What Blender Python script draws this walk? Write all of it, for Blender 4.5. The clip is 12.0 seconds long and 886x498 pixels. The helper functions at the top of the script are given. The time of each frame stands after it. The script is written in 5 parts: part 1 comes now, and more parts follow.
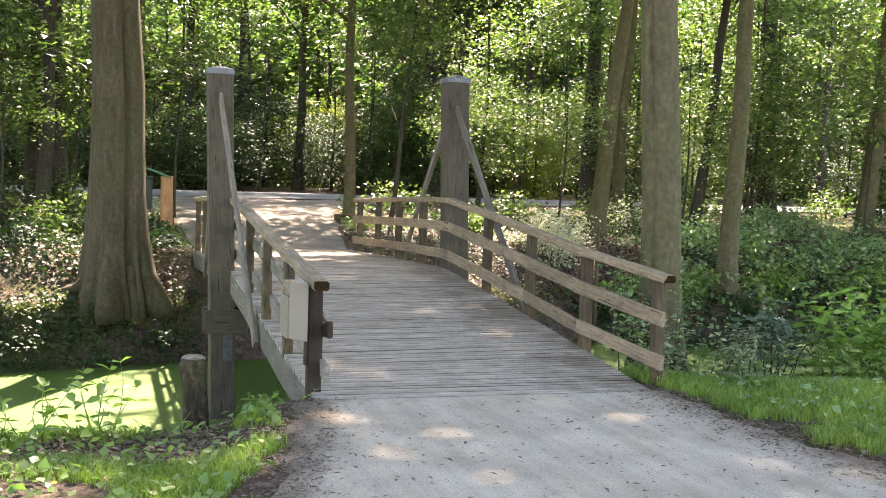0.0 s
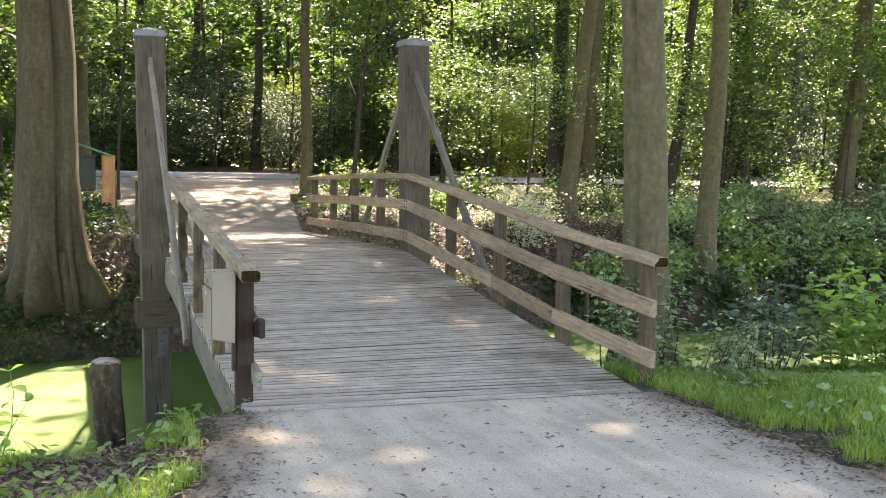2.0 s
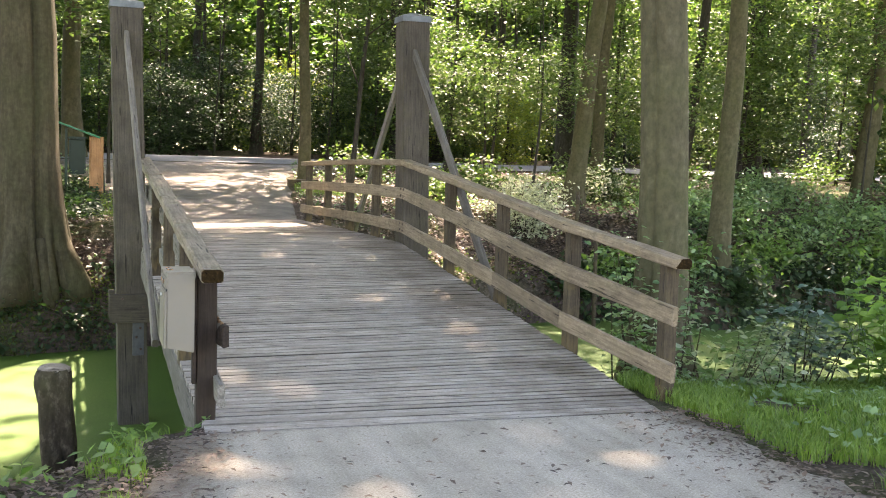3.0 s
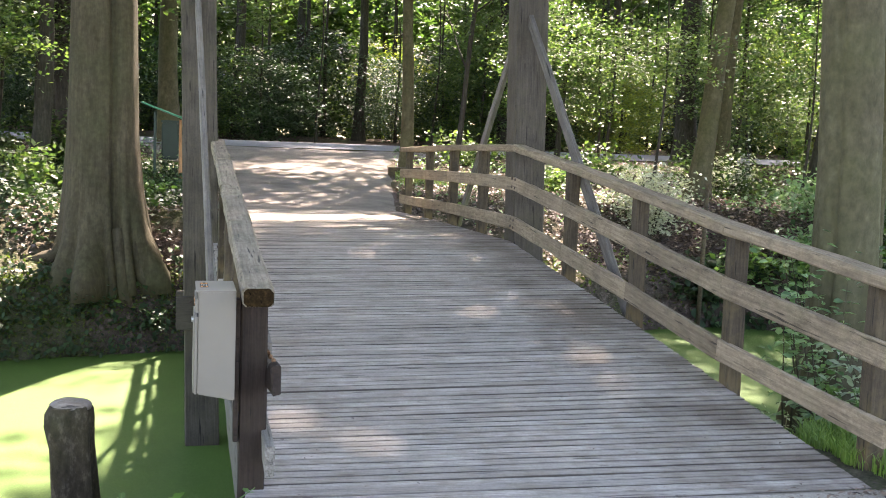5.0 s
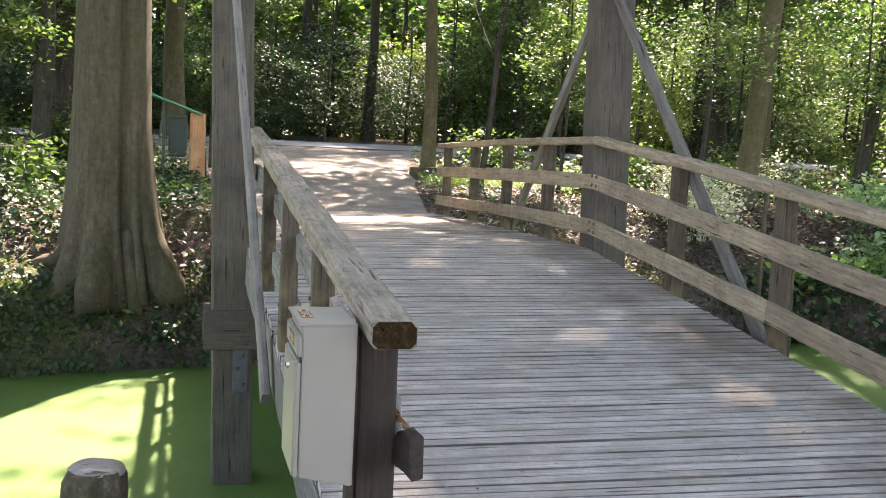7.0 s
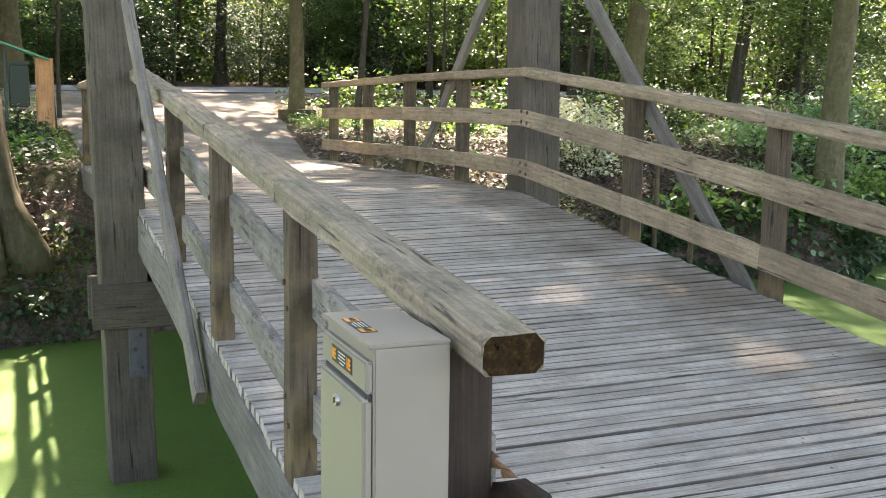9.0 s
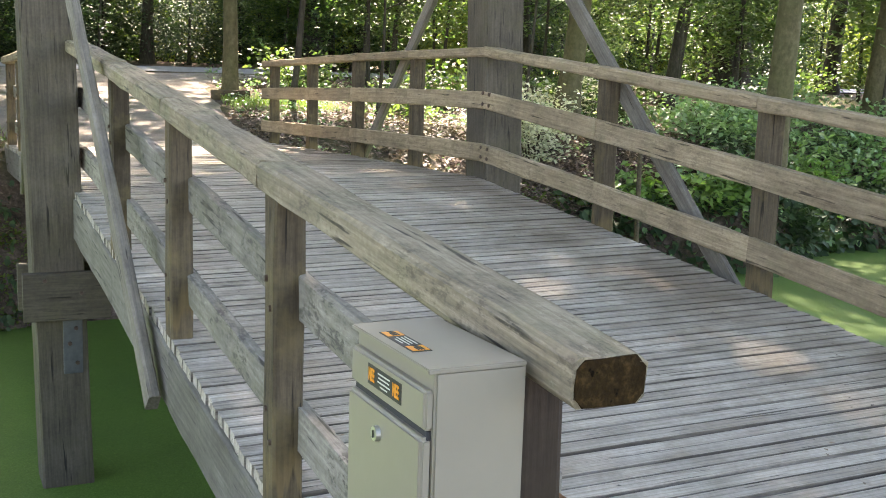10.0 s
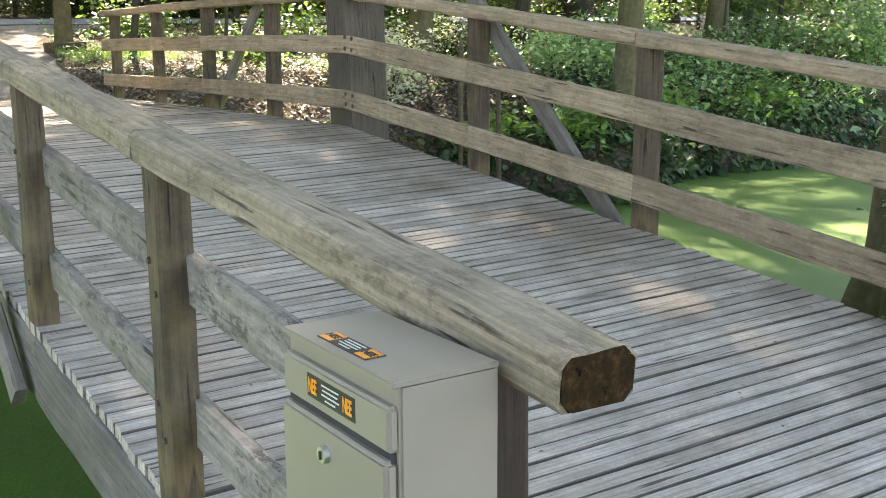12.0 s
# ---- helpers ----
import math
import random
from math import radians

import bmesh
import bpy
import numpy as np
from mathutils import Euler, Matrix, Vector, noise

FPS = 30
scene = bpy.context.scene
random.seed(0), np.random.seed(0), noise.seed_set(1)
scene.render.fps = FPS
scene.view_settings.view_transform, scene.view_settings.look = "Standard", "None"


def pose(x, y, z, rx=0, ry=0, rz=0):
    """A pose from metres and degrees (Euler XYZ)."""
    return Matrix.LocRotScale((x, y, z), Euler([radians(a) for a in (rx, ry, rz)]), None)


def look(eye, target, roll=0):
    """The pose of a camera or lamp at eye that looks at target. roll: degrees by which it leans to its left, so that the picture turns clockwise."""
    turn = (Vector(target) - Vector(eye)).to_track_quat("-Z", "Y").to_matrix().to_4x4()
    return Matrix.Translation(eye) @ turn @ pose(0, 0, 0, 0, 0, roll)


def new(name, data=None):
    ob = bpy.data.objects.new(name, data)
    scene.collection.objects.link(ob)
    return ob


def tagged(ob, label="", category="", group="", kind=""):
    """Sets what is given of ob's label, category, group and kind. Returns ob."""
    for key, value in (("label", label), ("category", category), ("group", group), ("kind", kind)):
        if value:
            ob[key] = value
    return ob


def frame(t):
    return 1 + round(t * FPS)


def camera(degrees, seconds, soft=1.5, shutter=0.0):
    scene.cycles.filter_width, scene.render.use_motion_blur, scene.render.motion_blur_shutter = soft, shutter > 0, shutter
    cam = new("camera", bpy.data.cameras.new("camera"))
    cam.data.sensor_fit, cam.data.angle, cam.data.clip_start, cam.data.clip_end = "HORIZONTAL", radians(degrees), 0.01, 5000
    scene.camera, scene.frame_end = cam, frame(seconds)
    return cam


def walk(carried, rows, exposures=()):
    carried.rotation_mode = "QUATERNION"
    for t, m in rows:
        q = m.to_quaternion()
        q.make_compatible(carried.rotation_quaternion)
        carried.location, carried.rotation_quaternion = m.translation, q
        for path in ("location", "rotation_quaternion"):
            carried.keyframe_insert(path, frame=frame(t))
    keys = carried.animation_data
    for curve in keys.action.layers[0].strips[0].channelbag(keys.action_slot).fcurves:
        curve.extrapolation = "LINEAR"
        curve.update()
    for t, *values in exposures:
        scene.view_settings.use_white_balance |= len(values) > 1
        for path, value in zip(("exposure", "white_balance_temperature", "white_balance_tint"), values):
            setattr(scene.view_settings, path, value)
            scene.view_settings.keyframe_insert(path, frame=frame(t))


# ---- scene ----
cam = camera(43.9, 12.0, soft=1.0)
PATH = [
    (0, (-1.662, -8.332, 1.674), (-1.068, -6.426, 1.567), 1.7),
    (0.5, (-1.569, -8.151, 1.652), (-0.94, -6.257, 1.516), 1.2),
    (1, (-1.52, -7.822, 1.661), (-0.856, -5.941, 1.508), 1.2),
    (1.5, (-1.343, -7.452, 1.636), (-0.665, -5.576, 1.483), 1.4),
    (2, (-1.163, -7.03, 1.609), (-0.511, -5.145, 1.467), 1.1),
    (2.5, (-1.005, -6.616, 1.621), (-0.354, -4.73, 1.475), 1.0),
    (3, (-0.774, -6.137, 1.607), (-0.131, -4.25, 1.441), 1.8),
    (5, (-0.318, -4.392, 1.557), (0.143, -2.455, 1.365), 2.2),
    (5.5, (-0.275, -3.977, 1.536), (0.068, -2.017, 1.328), 3.2),
    (6, (-0.354, -3.574, 1.541), (-0.037, -1.605, 1.39), 1.1),
    (6.5, (-0.442, -3.12, 1.449), (-0.065, -1.16, 1.312), 1.8),
    (7, (-0.597, -2.79, 1.414), (-0.125, -0.855, 1.23), 2.7),
    (9, (-0.864, -1.67, 1.376), (-0.134, 0.17, 1.092), 0.8),
    (9.5, (-0.895, -1.411, 1.35), (-0.094, 0.4, 1.069), 1.5),
    (10, (-0.917, -1.19, 1.331), (-0.064, 0.593, 1.024), 1.8),
    (10.5, (-0.979, -0.967, 1.305), (0.03, 0.72, 0.933), 1.3),
    (11, (-1.042, -0.83, 1.315), (0.088, 0.769, 0.905), -0.0),
    (11.5, (-1.023, -0.818, 1.342), (0.116, 0.777, 0.942), -1.0),
    (12, (-0.917, -0.899, 1.351), (0.158, 0.737, 0.942), -0.3),
]
walk(cam, [(t, look(eye, target, roll)) for t, eye, target, roll in PATH], exposures=[(0.0, 3.20, 8000, 23), (3.2, 3.22, 8100, 23), (5.0, 3.18, 7300, 25), (7.0, 3.22, 7400, 25), (9.0, 3.34, 7700, 21), (12.0, 3.38, 7700, 17)])

# ---- light ----
TO_SUN = Vector((0.29, 0.70, 1.0)).normalized()
world = bpy.data.worlds.new("forest_sky")
scene.world = world
world.use_nodes = True
wn = world.node_tree
wn.nodes.clear()
sky = wn.nodes.new("ShaderNodeTexSky")
sky.sky_type = 'NISHITA'
sky.sun_disc = False
sky.sun_elevation = math.asin(TO_SUN.z)
sky.sun_rotation = math.atan2(TO_SUN.x, TO_SUN.y)
bg = wn.nodes.new("ShaderNodeBackground")
bg.inputs[1].default_value = 0.115
wo = wn.nodes.new("ShaderNodeOutputWorld")
wn.links.new(sky.outputs[0], bg.inputs[0])
wn.links.new(bg.outputs[0], wo.inputs[0])
sun_data = bpy.data.lights.new("sun", 'SUN')
sun_data.energy = 4.4
sun_data.angle = radians(1.0)
sun_data.color = (1.0, 0.95, 0.86)
sun = new("sun", sun_data)
sun.matrix_world = look(TO_SUN * 60, (0, 0, 0))
rng = np.random.default_rng(7)
rnd = random.Random(11)


# ---- materials ----
def material(name):
    m = bpy.data.materials.new(name)
    m.use_nodes = True
    nt = m.node_tree
    b = nt.nodes["Principled BSDF"]
    return m, nt, b


def coords(nt, scale=(1, 1, 1), which="Object"):
    tc = nt.nodes.new("ShaderNodeTexCoord")
    mp = nt.nodes.new("ShaderNodeMapping")
    mp.inputs["Scale"].default_value = scale
    nt.links.new(tc.outputs[which], mp.inputs[0])
    return mp.outputs[0]


def noise_tex(nt, vec, scale, detail=5.0, rough=0.6):
    n = nt.nodes.new("ShaderNodeTexNoise")
    n.inputs["Scale"].default_value = scale
    n.inputs["Detail"].default_value = detail
    n.inputs["Roughness"].default_value = rough
    nt.links.new(vec, n.inputs["Vector"])
    return n.outputs["Fac"]


def ramp(nt, fac, stops):
    r = nt.nodes.new("ShaderNodeValToRGB")
    el = r.color_ramp.elements
    while len(el) < len(stops):
        el.new(0.5)
    for e, (p, c) in zip(el, stops):
        e.position = p
        e.color = (*c, 1)
    nt.links.new(fac, r.inputs[0])
    return r.outputs[0]


def mix(nt, fac, a, b, mode='MIX'):
    m = nt.nodes.new("ShaderNodeMix")
    m.data_type = 'RGBA'
    m.blend_type = mode
    for sock, v in ((0, fac), (6, a), (7, b)):
        if isinstance(v, (int, float)):
            m.inputs[sock].default_value = v
        elif isinstance(v, tuple):
            m.inputs[sock].default_value = (*v, 1)
        else:
            nt.links.new(v, m.inputs[sock])
    return m.outputs[2]


def bump(nt, b, height, strength=0.4, dist=0.01):
    bp = nt.nodes.new("ShaderNodeBump")
    bp.inputs["Strength"].default_value = strength
    bp.inputs["Distance"].default_value = dist
    nt.links.new(height, bp.inputs["Height"])
    nt.links.new(bp.outputs[0], b.inputs["Normal"])


def object_random(nt):
    return nt.nodes.new("ShaderNodeObjectInfo").outputs["Random"]


def offset_by_random(nt, vec):
    """Moves the pattern for each object, so that no two boards look the same."""
    r = object_random(nt)
    mul = nt.nodes.new("ShaderNodeMath")
    mul.operation = 'MULTIPLY'
    mul.inputs[1].default_value = 37.0
    nt.links.new(r, mul.inputs[0])
    add = nt.nodes.new("ShaderNodeVectorMath")
    add.operation = 'ADD'
    nt.links.new(vec, add.inputs[0])
    nt.links.new(mul.outputs[0], add.inputs[1])
    return add.outputs[0]


def wood(name, dark, mid, light, moss=None, moss_amount=0.5, rough=0.8, tint=0.18, soil_and_gap_shade=False, lichen=0.0, foot=None):
    """Weathered timber with its grain along the local x axis."""
    m, nt, b = material(name)
    v = offset_by_random(nt, coords(nt, (1.0, 1.0, 1.0)))
    mp = nt.nodes.new("ShaderNodeMapping")
    mp.inputs["Scale"].default_value = (1.2, 26, 26)
    nt.links.new(v, mp.inputs[0])
    grain = noise_tex(nt, mp.outputs[0], 2.2, 8, 0.7)
    mp2 = nt.nodes.new("ShaderNodeMapping")
    mp2.inputs["Scale"].default_value = (2.2, 34, 34)
    nt.links.new(v, mp2.inputs[0])
    crack = noise_tex(nt, mp2.outputs[0], 1.3, 3, 0.5)
    blot = noise_tex(nt, v, 3.5, 6, 0.65)
    fine = noise_tex(nt, v, 60, 4, 0.7)
    col = ramp(nt, grain, [(0.22, dark), (0.5, mid), (0.8, light)])
    blotc = ramp(nt, blot, [(0.3, (0.62, 0.6, 0.57)), (0.7, (1.18, 1.16, 1.12))])
    col = mix(nt, 0.8, col, blotc, 'MULTIPLY')
    col = mix(nt, 0.4, col, ramp(nt, fine, [(0.3, (0.6,) * 3), (0.7, (1.3,) * 3)]), 'MULTIPLY')
    col = mix(nt, ramp(nt, crack, [(0.31, (0.9,) * 3), (0.36, (0, 0, 0))]), col, tuple(q * 0.3 for q in dark))
    r = object_random(nt)
    tone = ramp(nt, r, [(0.0, (1 - tint, 1 - tint, 1 - tint)), (1.0, (1 + tint, 1 + tint, 1 + tint))])
    col = mix(nt, 1.0, col, tone, 'MULTIPLY')
    if moss:
        big = noise_tex(nt, v, 5.0, 6, 0.65)
        mask = ramp(nt, big, [(0.5, (0, 0, 0)), (0.68, (moss_amount,) * 3)])
        col = mix(nt, mask, col, moss)
    if lichen:
        # dark lichen crust in ragged patches and short checks across it
        lm = nt.nodes.new("ShaderNodeMapping")
        lm.inputs["Scale"].default_value = (9, 22, 22)
        nt.links.new(v, lm.inputs[0])
        crust = noise_tex(nt, lm.outputs[0], 1.6, 9, 0.78)
        where = noise_tex(nt, v, 4.2, 4, 0.6)
        field = ramp(nt, where, [(0.40, (0, 0, 0)), (0.56, (1, 1, 1))])
        spot = ramp(nt, crust, [(0.50, (0, 0, 0)), (0.58, (lichen,) * 3)])
        col = mix(nt, mix(nt, 1.0, field, spot, 'MULTIPLY'), col, tuple(q * 0.75 for q in dark))
        pale = ramp(nt, crust, [(0.30, (lichen * 0.55,) * 3), (0.42, (0, 0, 0))])
        col = mix(nt, pale, col, tuple(min(1, q * 1.25) for q in light))
    if foot:
        # ochre algae stain near the lower end, ragged at its upper edge
        tf = nt.nodes.new("ShaderNodeTexCoord")
        sf = nt.nodes.new("ShaderNodeSeparateXYZ")
        nt.links.new(tf.outputs["Object"], sf.inputs[0])
        af = nt.nodes.new("ShaderNodeMath")
        af.operation = 'MULTIPLY_ADD'
        af.inputs[1].default_value = 0.55
        nt.links.new(noise_tex(nt, mp.outputs[0], 0.5, 4, 0.6), af.inputs[0])
        nt.links.new(sf.outputs[0], af.inputs[2])
        col = mix(nt, ramp(nt, af.outputs[0], [(0.0, (0.1,) * 3), (0.03, (0.5,) * 3), (0.08, (0.35,) * 3), (0.13, (0, 0, 0))]), col, foot)
    if soil_and_gap_shade:
        # trodden-in soil towards the far ends of the boards
        tc = nt.nodes.new("ShaderNodeTexCoord")
        sep = nt.nodes.new("ShaderNodeSeparateXYZ")
        nt.links.new(tc.outputs["Object"], sep.inputs[0])
        geo = nt.nodes.new("ShaderNodeNewGeometry")
        patch = noise_tex(nt, geo.outputs["Position"], 1.6, 6, 0.65)
        add = nt.nodes.new("ShaderNodeMath")
        add.operation = 'MULTIPLY_ADD'
        add.inputs[1].default_value = 0.21
        nt.links.new(sep.outputs[0], add.inputs[0])
        nt.links.new(patch, add.inputs[2])
        col = mix(nt, ramp(nt, add.outputs[0], [(0.60, (0, 0, 0)), (0.84, (0.8,) * 3)]), col, (0.14, 0.105, 0.075))
        # ragged dark rim on each board paints the shade of the gaps
        ab = nt.nodes.new("ShaderNodeMath")
        ab.operation = 'ABSOLUTE'
        nt.links.new(sep.outputs[1], ab.inputs[0])
        rag = nt.nodes.new("ShaderNodeMath")
        rag.operation = 'MULTIPLY_ADD'
        rag.inputs[1].default_value = 0.012
        nt.links.new(grain, rag.inputs[0])
        nt.links.new(ab.outputs[0], rag.inputs[2])
        col = mix(nt, ramp(nt, rag.outputs[0], [(0.0362, (0, 0, 0)), (0.0386, (0.85,) * 3)]), col, (0.025, 0.019, 0.014))
        # shallow milled grooves along each board, their shade painted as darker bands
        turn = nt.nodes.new("ShaderNodeMath")
        turn.operation = 'MULTIPLY_ADD'
        turn.inputs[1].default_value = 290.0
        nt.links.new(sep.outputs[1], turn.inputs[0])
        nt.links.new(grain, turn.inputs[2])
        wave = nt.nodes.new("ShaderNodeMath")
        wave.operation = 'COSINE'
        nt.links.new(turn.outputs[0], wave.inputs[0])
        col = mix(nt, 0.9, col, ramp(nt, wave.outputs[0], [(0.0, (1.0,) * 3), (0.6, (0.95,) * 3), (1.0, (0.74,) * 3)]), 'MULTIPLY')
    nt.links.new(col, b.inputs["Base Color"])
    b.inputs["Roughness"].default_value = rough
    b.inputs["Specular IOR Level"].default_value = 0.3
    bump(nt, b, grain, 0.5, 0.006)
    return m


M_post = wood("brown_post_timber", (0.027, 0.020, 0.012), (0.070, 0.053, 0.033), (0.13, 0.102, 0.066), (0.15, 0.115, 0.05), 0.55, foot=(0.17, 0.12, 0.05))
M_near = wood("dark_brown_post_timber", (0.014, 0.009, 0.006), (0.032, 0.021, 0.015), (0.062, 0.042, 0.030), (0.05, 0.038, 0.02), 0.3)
M_tall = wood("grey_oak_timber", (0.042, 0.034, 0.024), (0.082, 0.069, 0.051), (0.128, 0.112, 0.087), (0.085, 0.078, 0.036), 0.35, tint=0.06)
M_rail = wood("weathered_rail_timber", (0.12, 0.088, 0.055), (0.27, 0.208, 0.137), (0.42, 0.335, 0.23), (0.18, 0.16, 0.08), 0.35, lichen=0.5)
M_hand = wood("mossy_handrail_timber", (0.09, 0.072, 0.05), (0.265, 0.22, 0.155), (0.44, 0.375, 0.285), (0.19, 0.185, 0.105), 0.5, tint=0.08, lichen=0.6)
M_strut = wood("silvered_strut_timber", (0.09, 0.078, 0.064), (0.165, 0.148, 0.125), (0.26, 0.24, 0.21))
M_deck = wood("silvered_deck_timber", (0.225, 0.195, 0.163), (0.425, 0.382, 0.332), (0.575, 0.523, 0.462), (0.24, 0.19, 0.135), 0.5, tint=0.15, soil_and_gap_shade=True)
M_beam = wood("grey_edge_beam_timber", (0.075, 0.07, 0.06), (0.145, 0.135, 0.118), (0.24, 0.228, 0.205))
M_fresh = wood("broken_red_timber", (0.20, 0.10, 0.05), (0.34, 0.19, 0.10), (0.46, 0.28, 0.16))
M_grey = wood("grey_cracked_timber", (0.10, 0.09, 0.075), (0.205, 0.19, 0.165), (0.34, 0.32, 0.285), (0.16, 0.16, 0.10), 0.4, lichen=0.95)
M_end = wood("dark_end_grain", (0.010, 0.006, 0.003), (0.026, 0.016, 0.007), (0.09, 0.052, 0.02))
M_end.node_tree.nodes["Principled BSDF"].inputs["Specular IOR Level"].default_value = 0.05
M_sign = wood("orange_larch_timber", (0.26, 0.13, 0.06), (0.40, 0.21, 0.10), (0.50, 0.29, 0.15))


def plain(name, colour, rough=0.5, metal=0.0, vary=0.12, scale=8.0, bumpy=0.15):
    m, nt, b = material(name)
    v = coords(nt)
    n = noise_tex(nt, v, scale, 6, 0.65)
    lo = tuple(c * (1 - vary) for c in colour)
    hi = tuple(min(1, c * (1 + vary)) for c in colour)
    nt.links.new(ramp(nt, n, [(0.3, lo), (0.7, hi)]), b.inputs["Base Color"])
    b.inputs["Roughness"].default_value = rough
    b.inputs["Metallic"].default_value = metal
    if bumpy:
        bump(nt, b, noise_tex(nt, v, scale * 12, 3), bumpy, 0.002)
    return m


M_box = plain("grey_beige_paint", (0.212, 0.186, 0.142), 0.45, 0, 0.05, 5.0, 0.06)
M_seam = plain("dark_seam", (0.02, 0.02, 0.022), 0.7)
M_steel = plain("galvanised_steel", (0.10, 0.105, 0.105), 0.5, 0.6, 0.25, 14)
M_zinc = plain("zinc_cap", (0.15, 0.165, 0.165), 0.6, 0.4, 0.3, 9)
M_chrome = plain("worn_chrome", (0.50, 0.50, 0.48), 0.42, 1.0, 0.1)
M_orange = plain("orange_sticker", (0.72, 0.27, 0.02), 0.5, 0, 0.05)
M_black = plain("black_print", (0.02, 0.02, 0.018), 0.6)
M_white = plain("pale_print", (0.55, 0.55, 0.50), 0.6)
M_green = plain("green_enamel", (0.03, 0.22, 0.11), 0.35)
M_darkgreen = plain("dark_green_steel", (0.012, 0.035, 0.022), 0.5)
M_bolt = plain("rusty_bolt", (0.09, 0.06, 0.045), 0.6, 0.6)


def leaf_material(name, dark, light, glow=0.45, rough=0.45):
    """Thin leaf: shines on top, lets light through."""
    m, nt, b = material(name)
    isl = nt.nodes.new("ShaderNodeNewGeometry").outputs["Random Per Island"]
    v = coords(nt)
    big = noise_tex(nt, v, 0.6, 3)
    c1 = ramp(nt, isl, [(0.0, dark), (1.0, light)])
    shade = ramp(nt, big, [(0.35, (0.75, 0.8, 0.8)), (0.65, (1.2, 1.15, 1.0))])
    c = mix(nt, 1.0, c1, shade, 'MULTIPLY')
    nt.links.new(c, b.inputs["Base Color"])
    b.inputs["Roughness"].default_value = rough
    tr = nt.nodes.new("ShaderNodeBsdfTranslucent")
    warm = mix(nt, 1.0, c, (1.35, 1.65, 0.85), 'MULTIPLY')
    nt.links.new(warm, tr.inputs[0])
    ms = nt.nodes.new("ShaderNodeMixShader")
    ms.inputs[0].default_value = glow
    out = nt.nodes["Material Output"]
    nt.links.new(b.outputs[0], ms.inputs[1])
    nt.links.new(tr.outputs[0], ms.inputs[2])
    nt.links.new(ms.outputs[0], out.inputs[0])
    return m


M_leaf = leaf_material("beech_leaf", (0.03, 0.066, 0.022), (0.095, 0.145, 0.046), 0.5)
M_leaf2 = leaf_material("hazel_leaf", (0.034, 0.075, 0.026), (0.14, 0.185, 0.07), 0.48)
# lighter, yellower copy of the hazel leaf, with sunlight put into its colour
M_hazel_sun = leaf_material("hazel_leaf_painted_sun", (0.10, 0.135, 0.03), (0.26, 0.27, 0.07), 0.6)
M_leafd = leaf_material("holly_leaf", (0.016, 0.040, 0.016), (0.045, 0.085, 0.03), 0.2, 0.55)
M_shrub = leaf_material("shrub_leaf", (0.09, 0.17, 0.082), (0.26, 0.37, 0.20), 0.35, 0.38)
# pale leaf raised to near white, the sunlight on it painted in
M_pale_sun = leaf_material("pale_sun_painted_leaf", (0.38, 0.38, 0.32), (0.62, 0.58, 0.54), 0.3, 0.4)
# grey-green leaf paled in colour to show sunlight on it
M_silver_sun = leaf_material("silvery_sun_painted_leaf", (0.20, 0.25, 0.16), (0.46, 0.48, 0.36), 0.3, 0.35)
M_blue = leaf_material("blue_green_shrub_leaf", (0.035, 0.075, 0.055), (0.12, 0.19, 0.15), 0.2, 0.3)
M_nettle = leaf_material("nettle_leaf_large", (0.085, 0.175, 0.042), (0.23, 0.36, 0.10), 0.45, 0.4)
M_herb = leaf_material("nettle_leaf", (0.085, 0.165, 0.05), (0.19, 0.29, 0.10), 0.42)
M_grass = leaf_material("grass_blade", (0.10, 0.185, 0.032), (0.24, 0.33, 0.085), 0.42)
M_litter = leaf_material("dry_leaf", (0.04, 0.027, 0.023), (0.25, 0.175, 0.148), 0.12, 0.6)
M_moss = leaf_material("moss_tuft", (0.05, 0.085, 0.015), (0.12, 0.15, 0.03), 0.25, 0.8)


def bark(name, dark, mid, light, stretch=(7, 7, 0.9), moss=(0.10, 0.12, 0.045), amount=0.45):
    m, nt, b = material(name)
    v = offset_by_random(nt, coords(nt))
    mp = nt.nodes.new("ShaderNodeMapping")
    mp.inputs["Scale"].default_value = stretch
    nt.links.new(v, mp.inputs[0])
    g = noise_tex(nt, mp.outputs[0], 2.5, 9, 0.7)
    big = noise_tex(nt, v, 1.3, 5)
    col = ramp(nt, g, [(0.3, dark), (0.52, mid), (0.72, light)])
    mask = ramp(nt, big, [(0.42, (0, 0, 0)), (0.66, (amount,) * 3)])
    col = mix(nt, mask, col, moss)
    spots = noise_tex(nt, v, 16, 4)
    col = mix(nt, 0.5, col, ramp(nt, spots, [(0.35, (0.6, 0.6, 0.6)), (0.65, (1.2, 1.2, 1.2))]), 'MULTIPLY')
    nt.links.new(col, b.inputs["Base Color"])
    b.inputs["Roughness"].default_value = 0.85
    b.inputs["Specular IOR Level"].default_value = 0.2
    bump(nt, b, g, 0.6, 0.02)
    return m


M_bark = bark("beech_bark", (0.066, 0.056, 0.030), (0.105, 0.091, 0.051), (0.16, 0.142, 0.088), (4, 4, 2.0), (0.085, 0.09, 0.035), 0.5)
M_barkb = bark("brown_bark", (0.044, 0.035, 0.020), (0.075, 0.061, 0.037), (0.115, 0.096, 0.061), (5, 5, 0.8), (0.055, 0.058, 0.026), 0.55)
M_barkd = bark("oak_bark", (0.02, 0.018, 0.014), (0.05, 0.043, 0.034), (0.09, 0.08, 0.065), (9, 9, 1.5), (0.05, 0.06, 0.025), 0.3)

